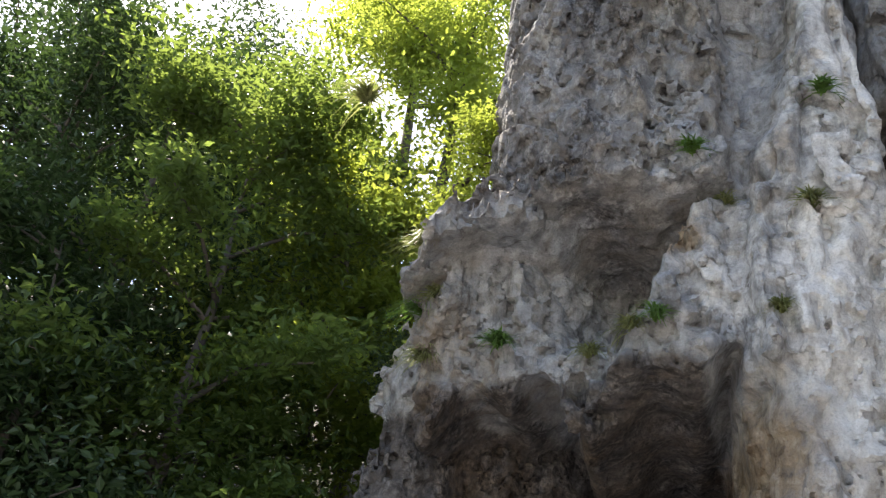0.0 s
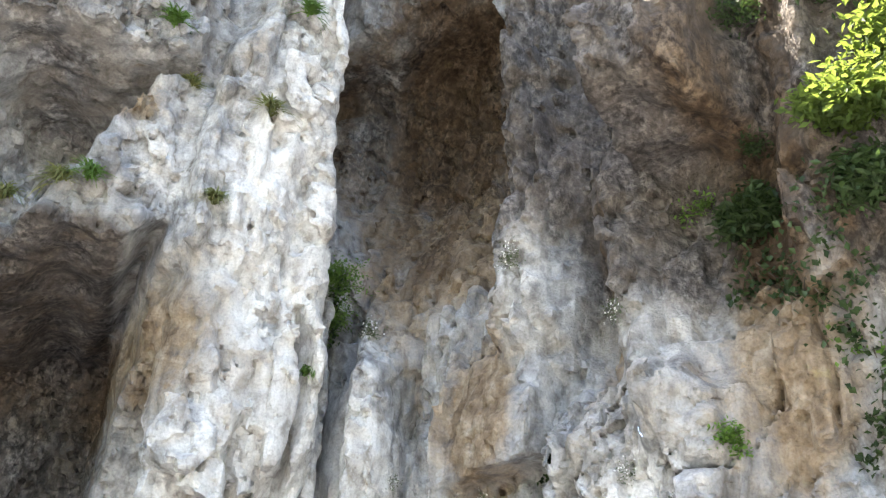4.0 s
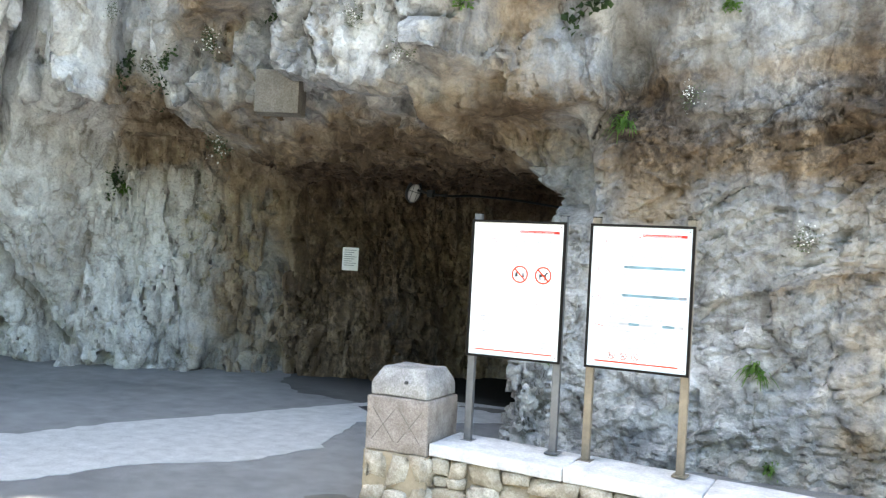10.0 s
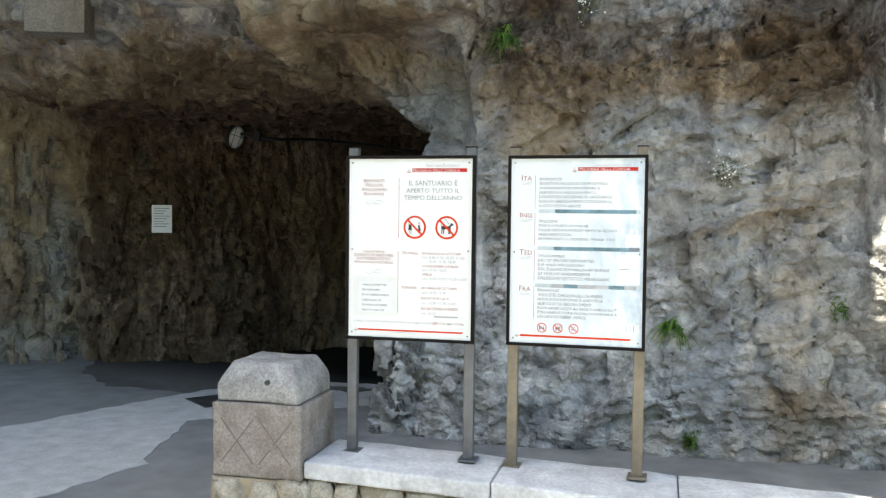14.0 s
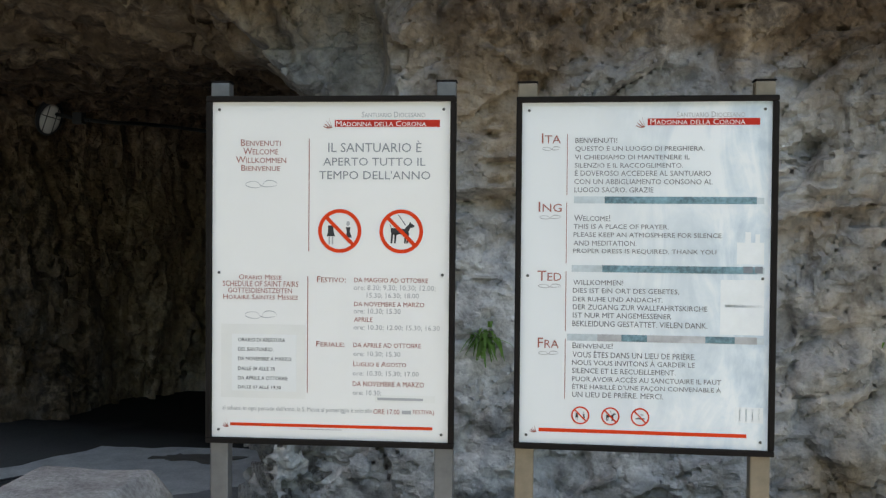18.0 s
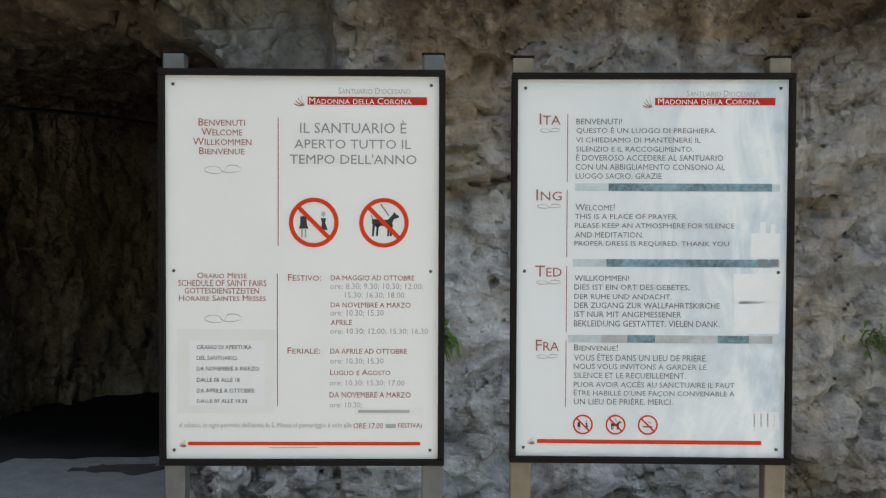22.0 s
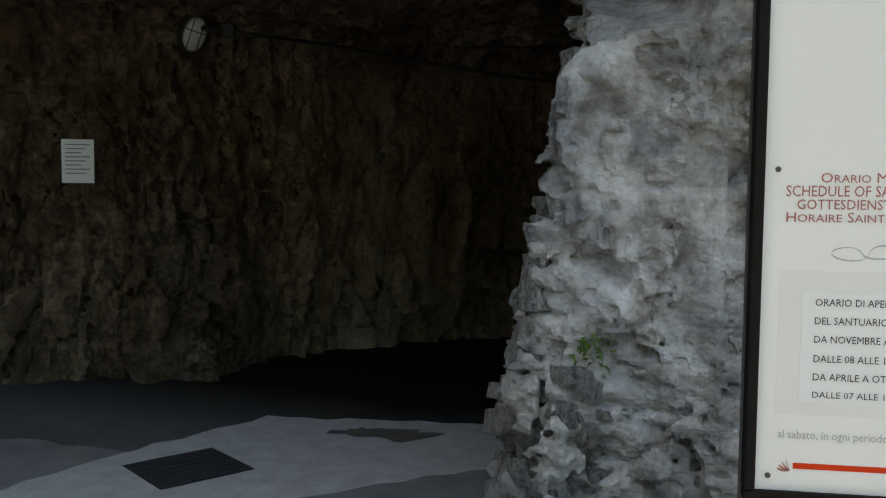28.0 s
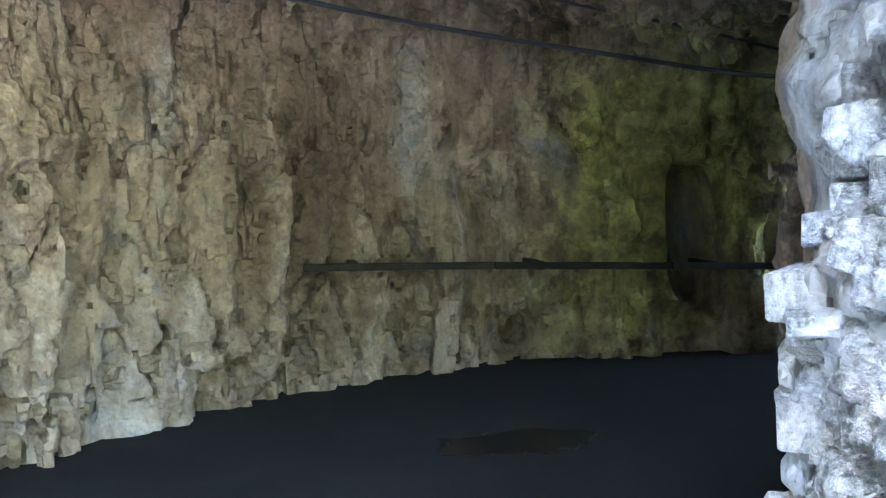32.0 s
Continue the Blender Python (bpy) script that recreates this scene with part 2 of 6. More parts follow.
def vnoise(p, f, seed=0):
    """Value noise in -1..1 at points p (n, 3) with frequency f (scalar or triple)."""
    q = (p * np.asarray(f, np.float32) + np.float32(seed * 17.31)).astype(np.float32)
    i = np.floor(q)
    w = q - i
    w = w * w * (3 - 2 * w)
    i = i.astype(np.int32)
    a, b = i & 63, (i + 1) & 63
    ax, ay, az = a[:, 0] << 12, a[:, 1] << 6, a[:, 2]
    bx, by, bz = b[:, 0] << 12, b[:, 1] << 6, b[:, 2]
    wx, wy, wz = w[:, 0], w[:, 1], w[:, 2]

    def lerp(u, v, t):
        return u + (v - u) * t

    return lerp(lerp(lerp(_TAB[ax + ay + az], _TAB[bx + ay + az], wx), lerp(_TAB[ax + by + az], _TAB[bx + by + az], wx), wy),
                lerp(lerp(_TAB[ax + ay + bz], _TAB[bx + ay + bz], wx), lerp(_TAB[ax + by + bz], _TAB[bx + by + bz], wx), wy), wz)


def cells(p, f, seed=0):
    """Broken blocks: a value in -1..1 that is constant in each cell, with a tilt of its own, and the depth of the joint between cells."""
    q = p * np.asarray(f, np.float32) + np.float32(seed * 9.7)
    base = np.floor(q - 0.5).astype(np.int32)
    d1 = np.full(len(p), 9.0, np.float32)
    d2 = d1.copy()
    val = np.zeros(len(p), np.float32)
    for dx in (0, 1):
        for dy in (0, 1):
            for dz in (0, 1):
                c = base + np.array([dx, dy, dz], np.int32)
                h = ((c[:, 0] & 63) << 12) + ((c[:, 1] & 63) << 6) + (c[:, 2] & 63)
                jx, jy, jz = _TAB[h], _TAB[(h * 7 + 11) & 262143], _TAB[(h * 13 + 5) & 262143]
                ox, oy, oz = q[:, 0] - c[:, 0] - 0.5 - 0.42 * jx, q[:, 1] - c[:, 1] - 0.5 - 0.42 * jy, q[:, 2] - c[:, 2] - 0.5 - 0.42 * jz
                d = ox * ox + oy * oy + oz * oz
                near = d < d1
                d2 = np.where(near, d1, np.minimum(d2, d))
                tilt = ox * _TAB[(h * 3 + 1) & 262143] + oz * _TAB[(h * 5 + 2) & 262143] + oy * _TAB[(h * 11 + 3) & 262143]
                val = np.where(near, _TAB[(h * 17 + 23) & 262143] * 0.6 + tilt * 0.8, val)
                d1 = np.where(near, d, d1)
    return val, np.sqrt(d2) - np.sqrt(d1)


def sstep(a, b, x):
    t = np.clip((x - a) / (b - a), 0, 1)
    return t * t * (3 - 2 * t)


def bell(x, c, w):
    return np.exp(-((x - c) / w) ** 2)


# ---- the cliff as a solid: line of its face on plan, from the open wall round to the buttress ----
FACE = [(16, -1.5), (9, 0.6), (5.5, 1.6), (2.7, 2.1), (0.0, 2.15), (-3.0, 2.4), (-4.8, 2.4), (-6.0, 1.5), (-7.4, -1.6), (-8.95, -4.75), (-10.2, -5.75), (-13.0, -5.0), (-22, -3.0)]
# walkable hollow under the overhang and the tunnel that bends away behind the rock
HOLLOW = [(-0.62, 0.4), (-0.55, 2.3), (-0.47, 2.78), (-0.1, 3.5), (0.8, 4.3), (2.5, 4.75), (11, 5.0), (11, 7.4), (2.4, 7.35), (0.2, 7.55),
          (-1.15, 7.1), (-2.3, 6.25), (-2.75, 5.4), (-3.2, 4.85), (-4.0, 4.6), (-4.75, 4.42), (-5.95, 3.6), (-7.1, 2.9), (-8.7, 2.8), (-9.6, 0.5), (-10.6, -3.5), (-9.0, -8.0), (-0.62, -8.0)]
_F = np.array(FACE, np.float32)
_FS = np.r_[0, np.cumsum(np.hypot(*np.diff(_F, axis=0).T))].astype(np.float32)
_FS -= _FS[4]


def face_line(x, y):
    """Signed distance to the face line (positive on the rock's side) and the length along it; 0 at x = 0, growing to the left."""
    best = np.full(x.shape, 1e9, np.float32)
    side = np.zeros_like(best)
    along = np.zeros_like(best)
    for (ax, ay), (bx, by), s0 in zip(_F[:-1], _F[1:], _FS):
        ex, ey = bx - ax, by - ay
        ll = ex * ex + ey * ey
        t = np.clip(((x - ax) * ex + (y - ay) * ey) / ll, 0, 1)
        dx, dy = x - ax - t * ex, y - ay - t * ey
        d = dx * dx + dy * dy
        sg = -(ex * (y - ay) - ey * (x - ax))
        near = d < best - 1e-7
        best = np.where(near, d, best)
        side = np.where(near, np.sign(sg), side)
        along = np.where(near, s0 + t * math.sqrt(ll), along)
    return np.sqrt(best) * side, along


def hollow_line(x, y):
    """Signed distance to the hollow's outline, negative inside."""
    pts = np.array(HOLLOW, np.float32)
    best = np.full(x.shape, 1e9, np.float32)
    inside = np.zeros(x.shape, bool)
    for (ax, ay), (bx, by) in zip(pts, np.roll(pts, -1, 0)):
        ex, ey = bx - ax, by - ay
        t = np.clip(((x - ax) * ex + (y - ay) * ey) / (ex * ex + ey * ey), 0, 1)
        best = np.minimum(best, (x - ax - t * ex) ** 2 + (y - ay - t * ey) ** 2)
        hit = (ay > y) != (by > y)
        inside ^= hit & (x < ax + (y - ay) * ex / (ey if abs(ey) > 1e-9 else 1e-9))
    return np.where(inside, -np.sqrt(best), np.sqrt(best))


def relief(s, z):
    """How far the rock stands out in front of its face line."""
    d = 0.55 * sstep(3.3, 4.8, z) * sstep(0.6, -0.8, s) * (1 - 1.2 * sstep(-0.8, -1.9, s))                       # open wall overhangs
    d += 0.5 * sstep(-2.7, -3.15, s) * sstep(0.9, 1.6, z + 0.6 * (s + 3.4))    # it steps forward farther along
    d += 0.42 * sstep(2.86, 3.06, z - 0.1 * sstep(1.0, 0.0, s)) * sstep(5.2, 4.6, s) * sstep(-0.42, -0.22, s)    # brow over the mouth, with a sharp lower edge
    d -= 0.3 * sstep(2.9, 3.3, z) * sstep(-0.1, -0.4, s) * sstep(-0.75, -0.5, s) * sstep(4.0, 3.5, z)
    d -= 0.42 * sstep(-0.16, -0.04, s) * sstep(1.4, 0.9, s) * sstep(1.95, 2.2, z)  * sstep(3.14, 2.98, z)   # recess between the brow and the wall's corner
    d += 0.10 * bell(s, -0.36, 0.22) * bell(z, 1.95, 0.28)                     # rounded block at that corner
    d -= 1.9 * sstep(3.5, 4.3, s - 0.12 * (z - 6)) * sstep(7.05, 6.75, s) * sstep(5.6, 9.6, z)   # tall brown chimney
    d += 0.35 * bell(s, 5.1, 0.28) * sstep(5.4, 6.4, z) * sstep(10.5, 9.0, z) - 0.3 * bell(s, 4.55, 0.14) * sstep(6.2, 7.0, z)
    d += 0.75 * bell(s, 3.25 - 0.05 * (z - 8), 0.42) * sstep(4.6, 5.8, z)      # pale rib
    d -= 0.3 * bell(s, 3.2 - 0.05 * (z - 8), 0.07) * sstep(6.6, 7.4, z)
    d -= 0.6 * bell(s, 2.45, 0.26) * sstep(4.6, 5.4, z)                         # brown gap between the ribs
    d += 0.6 * bell(s, 1.75 + 0.28 * (z - 5.4), 0.4) * sstep(3.9, 4.6, z) * sstep(8.2, 7.0, z)   # second rib
    foot = 3.02 + 0.30 * np.abs(s - 1.75) - 0.16 * bell(s, 1.62, 0.16) + 0.14 * bell(s, 1.2, 0.2)
    d += 0.62 * sstep(0.55, 0.85, s) * sstep(3.25, 2.75, s) * sstep(foot, foot + 0.14, z) * sstep(4.9, 4.0, z)  # pale nose with its drips
    face = (s - 3.9) * 0.9 + (z - 4.75) * 0.45
    inb = sstep(3.02, 3.16, s) * sstep(4.85, 4.62, s + 0.35 * (z - 4.75)) * sstep(3.98, 4.12, z + 0.2 * (s - 3.75)) * sstep(5.75, 5.3, z - 0.5 * (s - 3.75))
    d = d * (1 - inb) + inb * (0.72 - 0.26 * face)                              # flat tan slab
    d += 0.5 * sstep(4.35, 4.55, s) * sstep(5.3, 5.0, s) * sstep(3.3, 3.9, z) * sstep(6.0, 5.0, z) - 0.2 * bell(s, 4.55 - 0.1 * (z - 5), 0.1) * sstep(4.2, 4.6, z)
    d += 0.72 * sstep(6.46, 6.18, s) * sstep(5.46, 5.86, s) * sstep(2.1, 2.5, z + 0.5 * np.abs(s - 6.0)) * sstep(6.6, 4.6, z)  # pale column
    d -= 1.0 * bell(s, 5.33 - 0.25 * (z - 2.8), 0.2) * bell(z, 2.75, 0.5)       # pocket beside it
    d -= 0.4 * bell(s, 5.5, 0.07) * sstep(3.4, 3.8, z) * sstep(6.0, 5.0, z)
    lean = 6.47 - 0.05 * (z - 4.0)
    d -= 1.3 * bell(s, lean, 0.11) * sstep(7.6, 6.2, z)                         # fissure
    d += 0.95 * sstep(6.58, 6.82, s - 0.055 * (z - 3.6)) * sstep(8.9, 8.3, s + 0.16 * np.maximum(z - 8, 0)) * sstep(2.3, 3.6, z + 1.1 * (s - 8.0) * (s < 8.0))   # pale buttress edge
    d -= 0.55 * bell(s, 7.12 + 0.06 * np.sin(z * 2.3), 0.06) * sstep(6.4, 5.6, z)
    d -= 0.4 * bell(s, 7.62 + 0.1 * np.sin(z * 1.7), 0.07) * sstep(5.0, 4.0, z) + 0.3 * bell(s, 7.35, 0.2) * bell(z, 3.9, 0.3)
    d -= 0.16 * bell(s, 7.9 + 0.05 * np.sin(z * 3), 0.05) * sstep(5.2, 6.0, z)
    d -= 0.3 * bell(s, 7.35 - 0.02 * (z - 10), 0.08) * sstep(9.0, 9.8, z)
    roof = 6.45 + 0.30 * np.sin(s * 2.3) + 0.22 * np.sin(s * 5.1 + 1.0) - 0.5 * bell(s, 10.9, 0.22)
    d -= (3.3 - 1.5 * sstep(10.6, 12.0, s)) * sstep(8.85, 9.1, s) * sstep(roof + 0.08, roof - 0.06, z) * sstep(14.0, 12.8, s)   # dark hollow under the buttress
    es = 9.3 + 0.45 * (9.0 - z)
    d += 0.75 * sstep(es + 0.08, es - 0.05, s) * sstep(8.3, 8.6, s) * sstep(6.3, 6.5, z) * sstep(9.1, 8.8, z)   # pale block
    d -= 1.5 * sstep(es - 0.05, es + 0.07, s) * sstep(11.7, 10.6, s) * sstep(6.9, 7.8, z) * sstep(9.02, 8.92, z)  # notch beside it
    edge = 8.95 - 0.28 * np.maximum(s - 10.6, 0) + 0.1 * np.sin(s * 3.7)
    d += 1.05 * sstep(edge - 0.04, edge + 0.05, z) * sstep(8.6, 9.1, s)         # upper slab with its underside
    d += 0.35 * bell(s, 8.6, 0.3) * sstep(9.0, 9.6, z)
    d -= 0.07 * np.maximum(z - 9.5, 0) * sstep(8.3, 9.5, s)
    turn = 15.0 - 1.08 * (np.clip(z, 6.5, 9.6) - 6.8)
    d -= 3.6 * sstep(turn - 0.3, turn + 1.3, s) * sstep(6.0, 6.8, z) + 0.5 * sstep(12.6, 13.4, s)                # the far corner leans back
    d += 0.3 * sstep(4.3, 6.6, z) * sstep(0.4, -0.1, s) * sstep(-0.9, -0.4, s)
    d += 1.5 * sstep(14.3, 15.5, z) * bell(s, 11.0, 1.05)                        # unseen bulge at the buttress top, added to keep sun off the boards
    d += 1.6 * sstep(4.4, 5.3, s) * sstep(6.95, 6.6, s) * sstep(11.2, 11.7, z + 0.5 * (s - 6))   # chockstone in the chimney
    d += 1.5 * sstep(6.9, 7.25, z + 0.15 * np.sin(s * 4)) * sstep(1.9, 1.4, s) * sstep(0.2, 0.6, s)     # overhanging slab
    d -= 2.6 * sstep(8.5, 9.8, z) * sstep(1.9, 0.9, s)                         # wooded ledge
    return d


def solid(p):
    """The coarse solid: positive inside the rock."""
    x, y, z = p[:, 0], p[:, 1], p[:, 2]
    sd, s = face_line(x, y)
    u = vnoise(p, (2.3, 2.3, 1.5), 51)
    w = vnoise(p, (5.5, 5.5, 4.0), 52)
    rock = sd + relief(s + 0.10 * u + 0.05 * w, z + 0.10 * vnoise(p, (1.9, 1.9, 2.6), 53) - 0.05 * w)
    shift = (0.27 * sstep(0.85, 1.85, z) - 0.06 * sstep(0.9, 0.3, z)) * sstep(-2.4, -0.7, x) * sstep(4.2, 3.2, y)
    h = hollow_line(x - shift, y)
    h = h - 1.4 * bell((x + 7.35 + 0.3 * z) * 0.9, 0, 0.12) * (x < -6) * (y > 1.5) * sstep(3.4, 2.6, z)
    h = h - 1.3 * sstep(1.5, 1.66, x) * sstep(2.02, 1.88, x) * sstep(0.25, 0.5, z - 0.6 * (1.76 - x)) * sstep(1.5, 1.25, z) * (y > 6.2) - 0.8 * bell(x, 0.37, 0.10) * bell(z, 0.2, 0.12) * (y > 6.2)
    # Past x 5 the unseen roof is opened to let daylight into the tunnel.
    ceil = 2.68 + 0.42 * sstep(3.4, 2.2, y) * sstep(-5.6, -4.6, x) + 0.5 * sstep(-4.3, -5.7, x) - 0.35 * sstep(-0.4, 1.2, x) + 22 * sstep(5.2, 7.5, x) * sstep(4.2, 4.6, y) - 0.5 * sstep(-1.05, -0.3, x) * sstep(4.5, 2.5, y)
    ceil = ceil + 0.75 * bell(x + 0.5 * (z - 3.0), -5.75, 0.32) * sstep(4.1, 3.4, y)
    side = sstep(-6.3, -7.3, x)
    c = z - ceil * (1 - side) - side * (0.5 + 1.8 * np.maximum(-h, 0))
    k = np.float32(0.4)
    m = np.clip(0.5 + 0.5 * (h - c) / k, 0, 1)
    cave = c * (1 - m) + h * m + k * m * (1 - m)
    return np.minimum(rock, cave), s


def weathered(p, base, s):
    """The solid with its ledges, broken blocks, flutes and pits."""
    x, y, z = p[:, 0], p[:, 1], p[:, 2]
    low = sstep(3.1, 2.4, z)
    outer = (y < 2.9) | (z > 3.1)
    butt = (y < 1.25) & (x < -5.6)
    edge = (np.abs(x + 0.35) < 0.6) & (y > 2.15) & (y < 3.6) & (z < 2.6)
    # pattern space: along the face, a little into it, and up
    q = p.copy()
    q[outer, 0], q[outer, 1] = -x[outer], 0.3 * y[outer]
    q[butt, 0], q[butt, 1] = -0.43 * x[butt] - 0.90 * y[butt], 0.85 * (0.90 * x[butt] - 0.43 * y[butt])
    q[edge, 0], q[edge, 1] = 0.64 * x[edge] - 0.77 * y[edge] + 9, 0.3 * (0.77 * x[edge] + 0.64 * y[edge])
    open_wall = np.maximum(sstep(0.1, -0.5, s), 0.8 * sstep(0.3, 0.0, s) * low) * sstep(2.9, 2.5, y)
    corner = bell(x, -0.5, 0.38) * bell(y, 2.7, 0.55) * sstep(2.5, 2.0, z)
    flute = sstep(3.4, 4.4, s) * sstep(8.3, 7.4, s) * sstep(9.0, 5.5, z) + sstep(2.9, 3.6, y) * low
    flute += 0.8 * sstep(1.0, 1.6, s) * sstep(7.0, 6.5, s) * sstep(3.0, 3.6, z)
    flute = np.minimum(flute, 1) * (1 - sstep(3.0, 3.2, s) * sstep(4.7, 4.5, s) * sstep(3.9, 4.1, z) * sstep(5.6, 5.3, z))
    high = sstep(8.2, 9.2, s) * butt
    flute = flute * (1 - sstep(-1.3, -0.8, x) * sstep(4.4, 3.7, y) * low)
    under = sstep(2.2, 2.9, y) * sstep(2.3, 2.55, z) * sstep(3.6, 3.1, z)
    flute = flute * (1 - 0.85 * under * sstep(-5.8, -5.2, x))
    slab = sstep(3.0, 3.15, s) * sstep(4.75, 4.55, s) * sstep(3.95, 4.1, z) * sstep(5.7, 5.4, z)
    calm = 1 - 0.8 * np.maximum(np.maximum(open_wall, low * sstep(-0.45, -0.1, x) * (y < 2.9)), 0.6 * low * sstep(3.2, 3.8, y) * sstep(-4.6, -3.8, x))
    calm = calm * (1 - 0.45 * flute) * (1 - 0.6 * under) * (1 - 0.75 * slab)
    warp = q + np.stack([0.10 * vnoise(p, 1.9, 8), 0.05 * vnoise(p, 1.9, 9), 0.10 * vnoise(p, 1.9, 10)], 1)
    d = (0.16 * vnoise(p, 0.6, 1) + 0.10 * vnoise(p, (1.4, 1.4, 0.8), 2)) * (1 - 0.6 * low) * (1 - 0.5 * under)
    v1, j1 = cells(warp, (1.25, 1.25, 0.75), 3)
    open1 = np.clip(0.5 + 1.6 * vnoise(p, 0.9, 41), 0, 1)
    open2 = np.clip(0.42 + 1.6 * vnoise(p, 1.7, 42), 0, 1)
    d += (0.24 * v1 - 0.18 * open1 * np.exp(-j1 * 17)) * calm
    v2, j2 = cells(warp, (3.4, 3.4, 2.3), 4)
    d += (0.14 * v2 - 0.10 * open2 * np.exp(-j2 * 15)) * calm
    v3, j3 = cells(warp, (8.0, 8.0, 6.5), 12)
    d += (0.055 * v3 - 0.03 * open1 * np.exp(-j3 * 11)) * (1 - 0.7 * open_wall)
    m = flute > 0.02
    if m.any():
        v4, j4 = cells(warp[m], (3.3, 3.3, 0.95), 5)
        va, ja = cells(warp[m], (6.8, 6.8, 2.6), 23)
        d[m] += flute[m] * (1 + 0.15 * low[m] + 0.35 * low[m] * sstep(-4.2, -5.0, x[m])) * (0.17 * v4 - 0.19 * np.exp(-j4 * 15) + 0.075 * va - (0.07 * open2[m] + 0.05 * low[m]) * np.exp(-ja * 13))
    m = open_wall > 0.02
    if m.any():
        t = warp[m].copy()
        t[:, 2] += 0.28 * t[:, 0]
        v5, j5 = cells(t, (1.9, 1.9, 3.6), 13)
        v6, j6 = cells(t, (6.0, 6.0, 14.0), 14)
        d[m] += open_wall[m] * (0.06 * v5 - 0.045 * open2[m] * np.exp(-j5 * 16) + 0.028 * v6 - 0.016 * open1[m] * np.exp(-j6 * 12) + 0.008 * vnoise(t, (9, 9, 20), 15))
    m = corner > 0.03
    if m.any():
        v7, j7 = cells(q[m], (4.2, 4.2, 5.2), 16)
        v8, j8 = cells(q[m], (9.5, 9.5, 11.0), 19)
        k = np.minimum(corner[m] * 1.6, 1)
        d[m] = d[m] * (1 - 0.9 * k) + k * (0.085 * v7 - 0.07 * np.exp(-j7 * 15) + 0.035 * v8 - 0.025 * np.exp(-j8 * 13) + 0.01)
    m = high > 0.02
    if m.any():
        v9, j9 = cells(warp[m], (4.6, 4.6, 3.4), 21)
        vb, jb = cells(warp[m], (9.0, 9.0, 6.0), 25)
        d[m] += high[m] * (0.17 * v9 - 0.08 * np.exp(-j9 * 9) + 0.09 * vb - 0.04 * np.exp(-jb * 9) + 0.05 * vnoise(p[m], 6.5, 18))
    d += (0.016 * vnoise(p, 9.0, 6) + 0.010 * vnoise(p, 19.0, 7)) * (1 - 0.7 * corner) * (1 - 0.5 * open_wall) * (1 - 0.5 * slab)
    near = (np.abs(x - 1) < 2.3) & (np.abs(y - 2.8) < 1.7) & (z < 3.2)
    if near.any():
        t = warp[near].copy()
        t[:, 2] += 0.22 * t[:, 0]
        vc, jc = cells(t, (6.0, 6.0, 17.0), 27)
        vd, jd = cells(t, (13.0, 13.0, 30.0), 28)
        k = sstep(2.75, 2.4, y[near])
        d[near] += 0.004 * vnoise(p[near], 34.0, 44) - 0.010 * np.clip(vnoise(p[near], 13.0, 45) - 0.35, 0, 1)
        d[near] += k * (0.022 * vc - 0.012 * open2[near] * np.exp(-jc * 12) + 0.011 * vd)
    return base + d


def largest_piece(verts, quads):
    """Keeps what hangs together with the main body of rock, so that no crumb floats."""
    lab = np.arange(len(verts))
    for _ in range(400):
        m = lab[quads].min(1)
        before = lab.copy()
        for c in range(4):
            np.minimum.at(lab, quads[:, c], m)
        lab = lab[lab]
        lab = lab[lab]
        if (lab == before).all():
            break
    ids, n = np.unique(lab[quads[:, 0]], return_counts=True)
    return quads[np.isin(lab[quads[:, 0]], ids[n > 900])]


